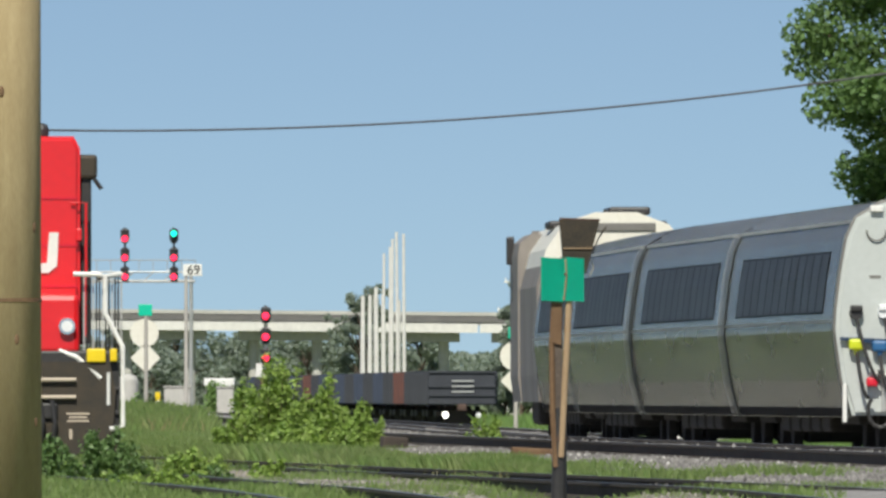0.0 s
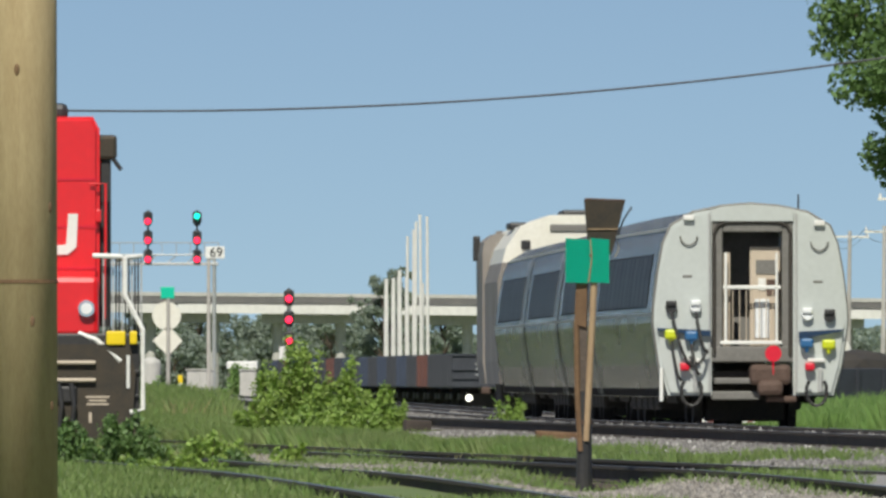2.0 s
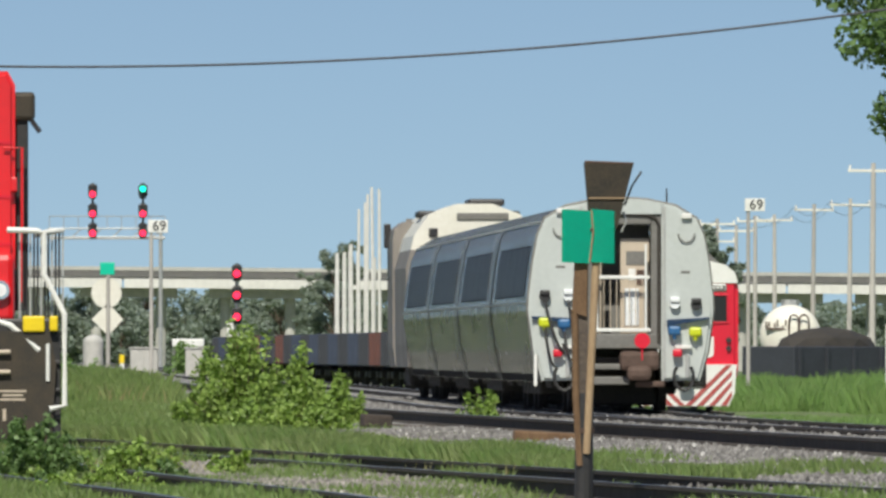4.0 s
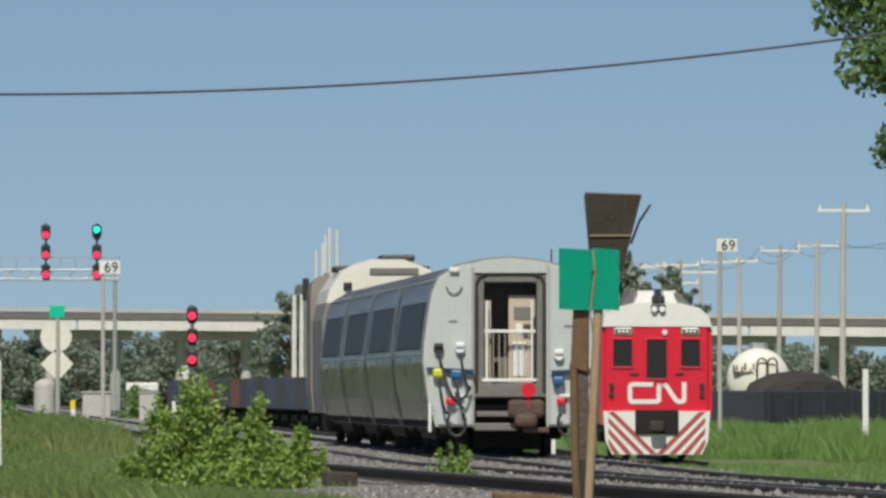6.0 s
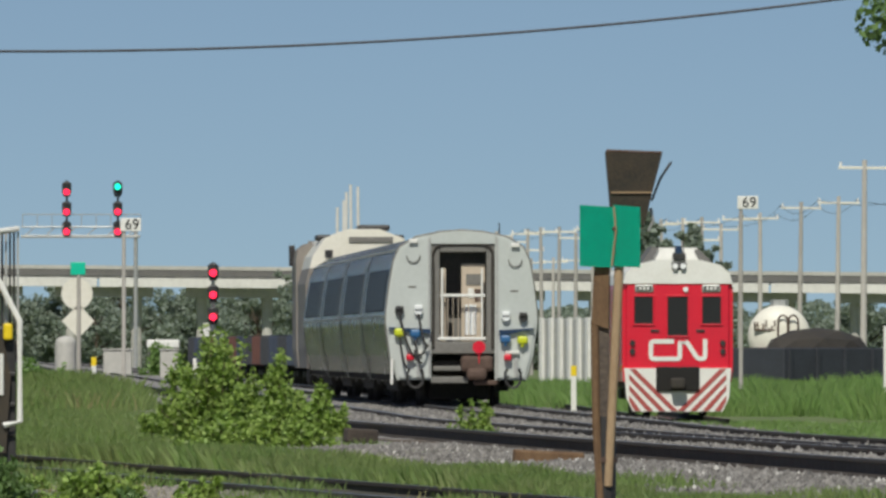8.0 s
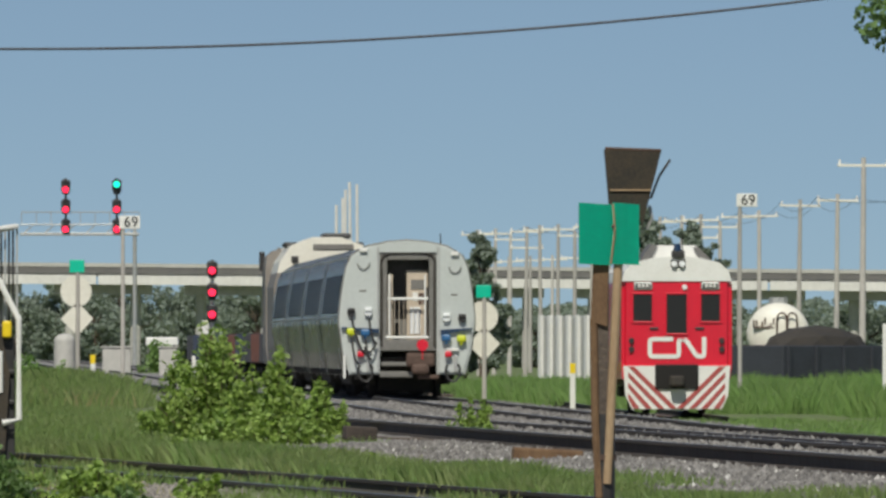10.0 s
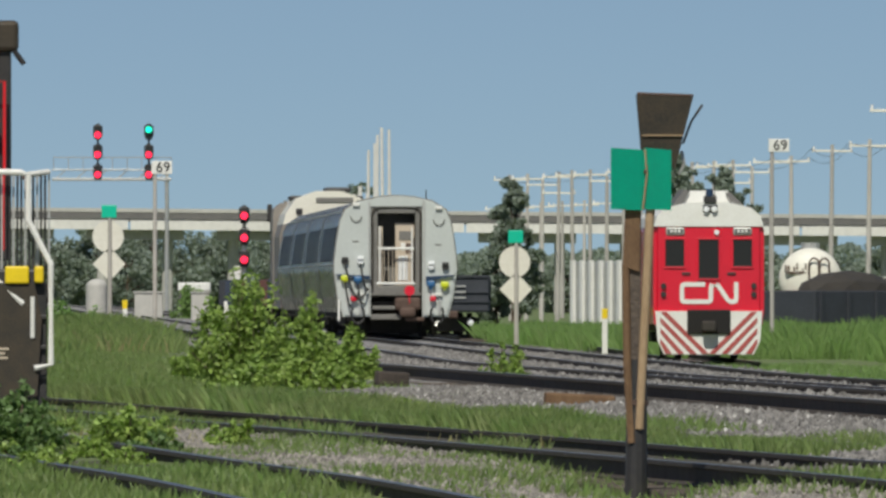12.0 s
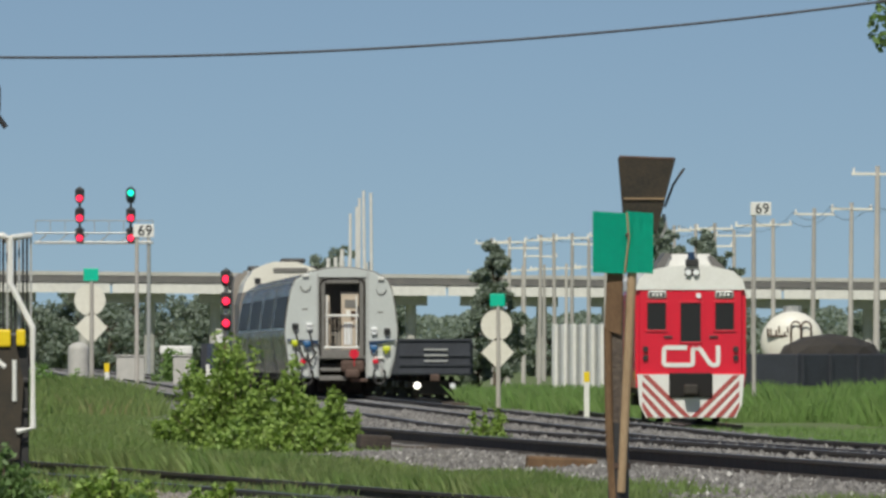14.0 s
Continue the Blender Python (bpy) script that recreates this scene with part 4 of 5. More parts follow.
def signal_bridge():
    y = 1437
    s = base("signal_gantry", "bracket gantry with two three-lamp signal heads", "railway signal", at=pose(-23, y, FIELD))
    part("mast", rod((3.0, 0.3, 0), (3.0, 0.3, 10.4), 0.16, 0.14), M_STEEL, s)
    part("arm", box(-4.8, 3.3, 0.1, 0.9, 9.6, 9.8, 0.03), M_STEEL, s)
    part("arm", box(-4.8, 3.3, 0.1, 0.9, 10.3, 10.4, 0.03), M_STEEL, s)
    for k in range(6):
        part("brace", rod((-4.6 + k * 1.4, 0.2, 9.7), (-3.9 + k * 1.4, 0.2, 10.3), 0.04, 0.04, 6), M_STEEL, s)
    for k in range(9):
        part("rail_post", rod((-4.7 + k * 1.0, 0.8, 10.3), (-4.7 + k, 0.8, 11.2), 0.03, 0.03, 6), M_STEEL, s)
    part("guard_rail", rod((-4.7, 0.8, 11.2), (3.3, 0.8, 11.2), 0.035, 0.035, 6), M_STEEL, s)
    signal_head(s, -1.69, 12.86, [M_GLOWRED] * 3, 1.35, 1.0, 0.14)
    signal_head(s, 1.78, 12.86, [M_GLOWGREEN, M_GLOWRED, M_GLOWRED], 1.35, 1.0, 0.14)
    for x in (-1.69, 1.78):
        part("signal_post", rod((x, 0.35, 9.6), (x, 0.35, 13.5), 0.08), M_BLACK, s)


def low_signal():
    s = base("line_signal", "three red lamps on a short pale mast", "railway signal", at=pose(-12.82, 1250, FIELD))
    part("mast", rod((0, 0.4, 0), (0, 0.4, 6.9), 0.14, 0.12), M_CREAM, s)
    part("ladder", box(-0.6, -0.2, 0.4, 0.46, 0.3, 3.6), M_WHITE, s)
    signal_head(s, 0, 6.55, [M_GLOWRED] * 3, 1.3, 1.0)
    part("relay_case", box(-1.2, 0.1, 0.0, 0.8, 0, 1.5, 0.05), M_WHITE, s)


disc_post(-10.3, 620), disc_post(1.62, 620)
mile_board(-9.7, 670, 6.0, 0.66), mile_board(9.85, 670, 6.7, 0.66)
marker_post(-11.35, 714, 1.25), marker_post(4.2, 618, 1.55)
stake = base("marker_post", "tall plain white stake in the grass", "post", "marker stakes", at=pose(14.03, 650, land(14.03, 650)))
part("stake", box(-0.09, 0.09, -0.03, 0.03, -0.1, 2.75, 0.01), M_WHITE, stake)
signal_bridge(), low_signal()


# ---- boxes and a stand-in for a white vehicle beside the line ----
def cabinet(x, y, w, h):
    c = base("relay_cabinet", "pale grey trackside equipment cabinet", "cabinet", "trackside cabinets", at=pose(x, y, FIELD))
    part("body", box(-w / 2, w / 2, 0, 0.9, 0, h, 0.04), M_CONCRETE, c)
    part("roof", box(-w / 2 - 0.06, w / 2 + 0.06, -0.06, 0.96, h, h + 0.07, 0.02), M_CONCRETE, c)
    part("door", box(-w / 2 + 0.06, -0.02, -0.02, 0.0, 0.15, h - 0.12, 0.005), M_CONCRETE, c)
    part("door", box(0.02, w / 2 - 0.06, -0.02, 0.0, 0.15, h - 0.12, 0.005), M_CONCRETE, c)


cabinet(-13.3, 900, 1.2, 2.0), cabinet(-11.6, 940, 0.8, 2.0)
tank = base("gas_tank", "pale upright rounded tank beside the line", "tank", at=pose(-15.6, 905, FIELD))
part("shell", rod((0, 0, 0), (0, 0, 2.3), 0.45, 0.45, 20), M_CONCRETE, tank)
part("dome", ball((0, 0, 2.3), 0.45, 3, squash=(1, 1, 0.7)), M_CONCRETE, tank)


# added box: the white slab stands in for a vehicle roof above grass
def shed(x, y):
    s = base("white_roof_box", "dark box with a white slab added for a vehicle roof", "shed", at=pose(x, y, FIELD))
    part("wall", box(-0.7, 0.7, 0, 2.0, -0.1, 2.1, 0.02), M_DARKSTEEL, s)
    part("roof", box(-0.78, 0.78, -0.1, 2.1, 2.1, 2.5, 0.06), M_WHITE, s, "white roof")
    part("door", box(-0.3, 0.3, -0.03, 0.0, 0.0, 1.8, 0.01), M_DARKSTEEL, s)


shed(-12.75, 1010)


# ---- open wagons ----
def gondola(line, y, z, material, label):
    L = 16.5
    g = base("open_wagon", label, "freight wagon", "standing freight wagons", at=pose(line(y), y, z, 0, 0, heading(line, y)))
    part("end_wall", box(-1.50, 1.50, 0.0, 0.12, 1.0, 2.5, 0.02), material, g)
    part("end_wall", box(-1.50, 1.50, L - 0.12, L, 1.0, 2.5, 0.02), material, g)
    for s in (-1, 1):
        part("side_wall", box(s * 1.5 - 0.05, s * 1.5 + 0.05, 0.12, L - 0.12, 1.0, 2.5, 0.02), material, g)
        for k in range(9):
            part("rib", box(s * 1.58 - 0.05, s * 1.58 + 0.05, 0.6 + k * 1.9, 0.75 + k * 1.9, 1.0, 2.45, 0.01), material, g)
    for zz in (1.35, 1.75, 2.4):
        part("end_rib", box(-1.5, 1.5, -0.08, 0.0, zz, zz + 0.1, 0.01), material, g)
    for k in range(3):
        part("stencil_bar", box(-0.45, 0.55, -0.085, -0.06, 1.52 + 0.24 * k, 1.60 + 0.24 * k), M_STEEL, g)
    part("floor", box(-1.5, 1.5, 0.1, L - 0.1, 0.95, 1.05), material, g)
    part("coupler", box(-0.2, 0.2, -0.5, 0.1, 0.7, 1.0, 0.05), M_COUPLER, g)
    bogie(g, 2.4), bogie(g, L - 2.4)
    return g


tail = gondola(wagon_x, 891, LOW_TOP + 0.05, M_WAGON, "black open wagon with faded stencil bars and a tail lamp")
lampp = part("tail_lamp", rod((-0.75, -0.3, 0.52), (-0.75, -0.2, 0.52), 0.145, 0.14, 16), M_GLOWWHITE, tail, "bright white lamp")
part("tail_lamp", rod((0.75, -0.3, 0.5), (0.75, -0.2, 0.5), 0.13, 0.12, 16), M_LENS, tail)
for k, (m, lab) in enumerate(((M_WAGON, "black open wagon"), (M_WAGONRED, "rust-red open wagon"), (M_WAGON, "black open wagon"), (M_WAGONBLUE, "faded blue open wagon"), (M_WAGON, "black open wagon"), (M_WAGONBLUE, "faded blue open wagon"), (M_WAGON, "black open wagon")) + ((M_WAGONBLUE, "faded blue open wagon"), (M_WAGON, "black open wagon")) * 2 + ((M_WAGONRED, "rust-red open wagon"), (M_WAGON, "black open wagon"), (M_WAGONBLUE, "faded blue open wagon")) * 3 + ((M_WAGON, "black open wagon"),)):
    gondola(wagon_x, 891 + 17.4 * (k + 1), LOW_TOP + 0.05, m, lab + " in a standing row")


def far_wagons():
    """Cars standing across the view behind the tall grass."""
    for k in range(5):
        g = base("coal_wagon", "black loaded wagon standing behind tall grass", "freight wagon", "far black wagons", at=pose(14.0 + k * 12.2, 905 + k * 14, FIELD - 0.2, 0, 0, 49))
        part("body", box(0, 17.6, -1.5, 1.5, 0.9, 2.3, 0.05), M_WAGON, g)
        b = bmesh.new()
        for i in range(10):
            box(0.3 + i * 1.85, 0.5 + i * 1.85, -1.6, 1.6, 0.9, 2.25, 0, b)
        part("ribs", b, M_WAGON, g)
        if k == 0:
            part("load", ball((4.0, 0, 2.2), 1.3, 2, squash=(2.4, 1.05, 0.75)), M_UNDER, g, "dark heaped load")
        part("frame", box(0.4, 17.2, -1.2, 1.2, 0.4, 0.9), M_UNDER, g)
    t = base("tank_wagon", "cream tank wagon with scrawled paint and a manway rail", "freight wagon", at=pose(15.85, 960, FIELD, 0, 0, -1.0))
    part("tank", rod((0, 0, 2.62), (0, 13.0, 2.62), 1.42, 1.42, 40), M_CREAM, t, "cream painted tank")
    for yy in (0, 13):
        part("tank_end", ball((0, yy, 2.62), 1.42, 4, squash=(1, 0.5, 1)), M_CREAM, t, smooth=True)
    for yy in (0.4, 6.4, 12.4):
        part("hoop", rod((0, yy, 2.62), (0, yy + 0.12, 2.62), 1.435, 1.435, 40), M_CONCRETE, t)
    for i in range(9):
        a = -1.15 + 0.13 * i
        zz = 2.95 + 0.12 * math.sin(i * 2.1)
        part("scrawl_bar", box(a, a + 0.07, -0.70, -0.35, zz, zz + 0.22 + 0.1 * math.cos(i * 1.7)), M_COUPLER, t, "dark scrawled paint")
    part("scrawl_bar", box(-1.1, -0.2, -0.70, -0.35, 2.88, 2.95), M_COUPLER, t, "dark scrawled paint")
    for x0 in (-0.05, 0.42):
        arc = [(x0 + 0.22 - 0.22 * math.cos(q), -0.76, 3.3 + 0.28 * math.sin(q)) for q in [i * math.pi / 8 for i in range(9)]]
        part("end_rail", pipe([(x0, -0.76, 2.5)] + arc + [(x0 + 0.44, -0.76, 2.5)], 0.045), M_COUPLER, t)
    part("manway", rod((0, 6.2, 3.9), (0, 6.2, 4.3), 0.45, 0.45), M_STEEL, t)
    part("walkway", box(-1.6, 1.6, -0.8, -0.5, 2.0, 2.12), M_COUPLER, t)
    part("frame", box(-1.2, 1.2, -0.6, 13.6, 0.6, 1.3), M_UNDER, t)
    h = base("ribbed_container", "pale grey ribbed container behind the field", "container", at=pose(7.4, 868, FIELD, 0, 0, 118))
    part("body", box(0, 6.2, -1.4, 0, 0.4, 3.3, 0.05), M_STEEL, h)
    for k in range(8):
        part("rib", box(0.1 + k * 0.8, 0.32 + k * 0.8, 0, 0.14, 0.3, 3.35), M_WHITE, h)
    part("frame", box(0.3, 5.9, -1.2, -0.1, -0.1, 0.4), M_UNDER, h)


far_wagons()


# ---- overpass ----
def overpass():
    y, z0, z1 = 1940, 7.3, 9.25
    o = base("overpass", "long concrete highway overpass on round piers", "bridge", kind="structure", at=pose(0, 0, 0, 0, 0.5, 0))
    part("deck", box(-400, 400, y, y + 14, z0 + 0.75, z0 + 1.1, 0.0), M_CONCRETE, o)
    for k in range(26):
        part("girder", box(-400 + k * 30.8, -400 + k * 30.8 + 30.6, y - 0.5, y + 0.4, z0, z0 + 0.85, 0.0), M_PALECONCRETE, o, "pale concrete edge girder")
    part("parapet", box(-400, 400, y - 0.3, y - 0.1, z0 + 1.0, z1 - 0.35, 0.0), M_DARKSTEEL, o, "dark steel parapet")
    part("top_rail", box(-400, 400, y - 0.36, y - 0.04, z1 - 0.35, z1, 0.0), M_CONCRETE, o)
    for k in range(60):
        x = -177 + k * 6.0
        part("pier", rod((x, y + 3, -0.5), (x, y + 3, z0), 0.5, 0.5, 14), M_CONCRETE, o)
    for k in range(30):
        part("pier_cap", box(-178.5 + k * 12, -169.5 + k * 12, y + 1.5, y + 4.5, z0 - 0.9, z0), M_CONCRETE, o)


overpass()


# ---- poles and wires ----
def utility_pole(x, y, h, arm, seed, r=0.17, material=None):
    rnd = random.Random(seed)
    g = land(x, y)
    p = base("utility_pole", "weathered wooden pole paled for haze, with a pale crossarm", "utility pole", "poles beside the yard", at=pose(x, y, g, rnd.uniform(-0.6, 0.6), rnd.uniform(-0.8, 0.8), 0))
    part("pole", rod((0, 0, -0.3), (0, 0, h), r, r * 0.65, 10), material or M_GREYWOOD, p)
    for i in range(arm):
        z = h - 0.35 - i * 1.1
        part("crossarm", box(-1.15, 1.15, -0.09, 0.09, z - 0.06, z + 0.06, 0.01), M_CREAM, p)
        for k in (-1.05, 1.05):
            part("insulator", rod((k, 0, z + 0.06), (k, 0, z + 0.26), 0.07, 0.05, 8), M_WHITE, p)
    return p


for i, (xx, yy) in enumerate(((19.1, 933), (22.2, 1154), (20.9, 1198), (27.0, 1050))):
    utility_pole(xx, yy, 10.4, 1, i)
for i in range(17):
    k = i / 16
    utility_pole(20.0 - 16.5 * k, 1280 + 210 * k, 10.3 - 0.5 * (i % 4 == 2), 2 if i % 5 == 3 else 1, 10 + i)
for i in range(9):
    utility_pole(16.0 - 1.6 * i, 1560 + 22 * i, 9.2, 1, 40 + i)
for i in range(11):
    tall = i in (4, 6, 7, 9, 10)
    utility_pole(-6.25 + i * 0.225, 1150 + (i * 5 % 11) * 7, 9.5 + 0.17 * i if tall else 7.3 + (i * 5 % 4) * 0.22, 0, 60 + i, 0.13 if tall else 0.18, M_PALECONCRETE)


def far_wires():
    """Thin line wires slung from crossarm to crossarm along the row of poles."""
    row = [(27.0, 1050), (22.2, 1154), (20.9, 1198), (20.0, 1280), (15.9, 1332.5), (11.75, 1385), (7.6, 1437.5), (3.5, 1490)]
    for off in (-1.05, 1.05):
        w = base("line_wire", "thin grey line wire slung between poles", "cable", "wires of the pole row")
        for (xa, ya), (xb, yb) in zip(row, row[1:]):
            pts = []
            for i in range(7):
                k = i / 6
                x, y = xa + (xb - xa) * k, ya + (yb - ya) * k
                z0, z1 = land(xa, ya) + 10.2, land(xb, yb) + 10.2
                pts.append((x + off, y, z0 + (z1 - z0) * k - 2.4 * k * (1 - k)))
            part("span", pipe(pts, 0.016, 5), M_WIRE, w)


far_wires()


def near_wire():
    """A cable across the yard to a pole among the tree's leaves, sagging on its way."""
    w = base("overhead_cable", "dark sagging cable over the yard", "cable")
    pts = []
    for i in range(49):
        k = i / 48
        y, u = 258 + 4 * k, -345 + 2405 * k
        pts.append(((u - 784) / 37427 * y, y, 1.85 + (527 - 0.00614 * u + 4.46e-5 * u * u) / 37427 * y))
    part("cable", pipe(pts, 0.018, 6), M_WIRE, w)
    utility_pole(pts[-1][0] + 0.15, 262, pts[-1][2] + 0.3, 0, 90)
    utility_pole(pts[0][0] - 0.15, 258, pts[0][2], 0, 91)


near_wire()


def near_pole():
    p = base("wooden_pole", "broad weathered tan wooden pole", "utility pole", at=pose(-3.57, 118, land(-4, 118)))
    bm = rod((0, 0, -0.5), (0, 0, 8.5), 0.31, 0.29, 28)
    part("pole", bm, M_WOODPOLE, p, smooth=True)
    for a, z in ((-70, 1.6), (-35, 2.55), (-95, 3.7), (-60, 4.6), (-30, 0.9)):
        q = radians(a)
        part("knot", ball((0.29 * math.cos(q), 0.29 * math.sin(q), z), 0.026, 2, squash=(1, 1, 2.2)), M_POSTRUST, p)
    part("strap", rod((0, 0, 1.92), (0, 0, 1.95), 0.312, 0.312, 28), M_POSTRUST, p)


near_pole()


# ---- plants ----
def leaves(name, centers, sizes, material, parent=None, tilt=1.0, seed=1):
    """Many small bent leaves, one four-cornered blade each, joined in one mesh."""
    rs = np.random.RandomState(seed)
    n = len(centers)
    c, s = np.asarray(centers, float), np.asarray(sizes, float)[:, None]
    a = rs.normal(size=(n, 3))
    a[:, 2] *= tilt
    a /= np.linalg.norm(a, axis=1)[:, None]
    b = np.cross(a, rs.normal(size=(n, 3)))
    b /= np.linalg.norm(b, axis=1)[:, None]
    v = np.stack([c - a * s, c + b * s * 0.55, c + a * s, c - b * s * 0.55], 1).reshape(-1, 3)
    f = np.arange(4 * n).reshape(-1, 4)
    return mesh_of(name, v.tolist(), f.tolist(), material, parent)


def tree(x, y, h, spread, low, n, leaf, material, seed, label, lean=0.0, category="tree"):
    rnd, rs = random.Random(seed), np.random.RandomState(seed)
    g = land(x, y)
    t = base("tree", label, category, "trees", at=pose(x, y, g))
    bm = bmesh.new()
    pts = [Vector((lean * k * k * h + 0.15 * rnd.uniform(-1, 1) * k, 0.1 * rnd.uniform(-1, 1), h * 0.9 * k)) for k in [i / 6 for i in range(7)]]
    r0 = h * 0.022
    for i in range(6):
        rod(pts[i], pts[i + 1], r0 * (1 - i / 7), r0 * (1 - (i + 1) / 7), 9, bm)
    clumps = []
    for i in range(44):
        k = low + (0.98 - low) * (i + rnd.random()) / 44
        a = rnd.uniform(0, 2 * math.pi)
        reach = spread * (0.35 + 0.75 * math.sin(min(1, (k - low) / (1 - low) * 0.9 + 0.12) * math.pi)) * rnd.uniform(0.6, 1.15)
        p0 = pts[min(5, int(k * 0.85 * 6))]
        p1 = Vector((p0.x + reach * math.cos(a), p0.y + reach * math.sin(a), h * k))
        mid = (p0 + p1) / 2 + Vector((0, 0, 0.1 * h * rnd.random()))
        rod(p0, mid, r0 * 0.35, r0 * 0.22, 6, bm), rod(mid, p1, r0 * 0.22, r0 * 0.06, 6, bm)
        clumps += [(p1, spread * rnd.uniform(0.15, 0.30)), (mid.lerp(p1, 0.5), spread * rnd.uniform(0.18, 0.32))]
        q = p1 + Vector((rnd.uniform(-1, 1), rnd.uniform(-1, 1), rnd.uniform(-0.6, 0.6))) * spread * 0.35
        clumps.append((q, spread * rnd.uniform(0.12, 0.22)))
    part("trunk", bm, M_BARK, t)
    cs, ss = [], []
    weights = np.array([c[1] ** 2 for c in clumps])
    pick = rs.choice(len(clumps), n, p=weights / weights.sum())
    d = rs.normal(size=(n, 3))
    d /= np.linalg.norm(d, axis=1)[:, None]
    rad = rs.rand(n) ** 0.45
    cen = np.array([tuple(clumps[k][0]) for k in pick])
    rr = np.array([clumps[k][1] for k in pick])
    cs = cen + d * (rad * rr)[:, None] * np.array([1, 1, 0.75])
    leaves("crown", cs, leaf * (0.6 + 0.8 * rs.rand(n)), material, t, seed=seed)
    return t


def bush(x, y, w, h, n, leaf, material, seed, label, lumps=14):
    rnd, rs = random.Random(seed), np.random.RandomState(seed)
    t = base("bush", label, "bush", "wild bushes", at=pose(x, y, land(x, y)))
    bm = bmesh.new()
    tips = []
    for i in range(lumps):
        a, k = rnd.uniform(0, 2 * math.pi), rnd.random() ** 0.6
        px, py = 0.5 * w * k * math.cos(a), 0.5 * w * k * math.sin(a)
        pz = h * (1 - 0.75 * k ** 2) * rnd.uniform(0.65, 1.0)
        rod((px * 0.3, py * 0.3, -0.05), (px, py, pz * 0.9), 0.02, 0.006, 5, bm)
        tips.append((px, py, pz))
    part("branch_frame", bm, M_BARK, t)
    pick = rs.randint(0, lumps, n)
    tp = np.array(tips)[pick]
    k = rs.rand(n)
    c = tp * np.stack([0.45 + 0.55 * k, 0.45 + 0.55 * k, k], 1) + rs.normal(size=(n, 3)) * np.array([0.13 * w / 2, 0.13 * w / 2, 0.08 * h]) * (1.25 - 0.85 * k)[:, None]
    c[:, 2] = np.clip(c[:, 2], 0.02, h * 1.08)
    leaves("foliage", c, leaf * (0.6 + 0.8 * rs.rand(n)), material, t, seed=seed)
    return t


def blades(name, area, n, h0, h1, wide, material, label, seed, off_line=None, lo=0, hi=0, keep=None):
    """Grass: bent two-piece blades over an area (y0, y1), between offsets from a line."""
    rs = np.random.RandomState(seed)
    y = area[0] + (area[1] - area[0]) * rs.rand(n)
    x = np.array([(off_line(v) if off_line else 0) for v in y]) + lo + (hi - lo) * rs.rand(n)
    patch = np.array([noise.noise(Vector((a * 0.5, b * 0.07, seed))) for a, b in zip(x, y)])
    sel = patch > (-0.25 if keep is None else keep)
    x, y, patch = x[sel], y[sel], patch[sel]
    m = len(x)
    z = np.array([land(a, b) for a, b in zip(x, y)]) - 0.03
    h = (h0 + (h1 - h0) * rs.rand(m)) * (0.75 + 0.7 * np.clip(patch + 0.2, 0, 1))
    an = rs.rand(m) * 2 * np.pi
    dx, dy = np.cos(an) * wide, np.sin(an) * wide
    bx, by = rs.normal(size=m) * 0.25 * h, rs.normal(size=m) * 0.25 * h
    p = np.stack([np.stack([x - dx, y - dy, z], 1), np.stack([x + dx, y + dy, z], 1), np.stack([x + bx * 0.4 + dx * 0.7, y + by * 0.4 + dy * 0.7, z + h * 0.6], 1), np.stack([x + bx, y + by, z + h], 1)], 1).reshape(-1, 3)
    f = np.arange(4 * m).reshape(-1, 4)
    tagged(mesh_of(name, p.tolist(), f.tolist(), material), label, "grass", kind="stuff")


blades("yard_grass", (60, 260), 80000, 0.05, 0.15, 0.011, M_GRASS, "short green grass beside the yard track", 3, yard_x, 0.85, 2.1, -0.4)
blades("yard_grass", (165, 262), 60000, 0.16, 0.31, 0.011, M_GRASS, "green grass strip at the foot of the ballast", 31, yard_x, 0.8, 1.9, -0.35)
blades("yard_grass", (150, 240), 12000, 0.16, 0.28, 0.011, M_GRASS, "thin grass growing up through the ballast", 32, yard_x, 1.9, 2.9, 0.0)
blades("yard_grass", (225, 420), 90000, 0.05, 0.20, 0.013, M_GRASS, "patchy grass between the tracks", 2, yard_x, 0.85, 4.2, -0.3)
blades("yard_grass", (60, 420), 90000, 0.03, 0.13, 0.011, M_GRASS, "grass and weeds round the sunken rails", 4, stub_x, 0.85, 1.6, -0.5)
blades("yard_grass", (200, 480), 90000, 0.05, 0.22, 0.013, M_GRASS, "patchy grass between the yard tracks", 22, yard_x, -7.0, -0.8, -0.6)
blades("yard_grass", (236, 480), 110000, 0.05, 0.22, 0.013, M_GRASS, "grass creeping over the ballast edge", 23, second_x, -4.4, -1.6, -0.5)
blades("yard_grass", (60, 420), 40000, 0.05, 0.14, 0.010, M_GRASS, "thin grass between sunken rails", 10, yard_x, -0.68, 0.68, 0.0)
blades("yard_grass", (60, 420), 45000, 0.05, 0.14, 0.010, M_GRASS, "grass between sunken rails", 12, stub_x, -0.68, 0.68, -0.1)
blades("yard_grass", (60, 175), 120000, 0.04, 0.17, 0.010, M_GRASS, "short grass beside the storage track", 27, stub_x, -6.5, -0.85, -0.9)
blades("yard_grass", (170, 480), 130000, 0.05, 0.22, 0.013, M_GRASS, "rank grass beside the storage track", 5, stub_x, -14, -0.85, -0.5)
blades("yard_grass", (60, 205), 44000, 0.04, 0.15, 0.010, M_GRASS, "thin grass growing through the gravel", 13, yard_x, -3.6, -0.9, 0.02)
blades("yard_grass", (285, 480), 90000, 0.06, 0.28, 0.014, M_GRASS, "rank uneven grass between the tracks", 28, second_x, -11, -4.1, -0.6)
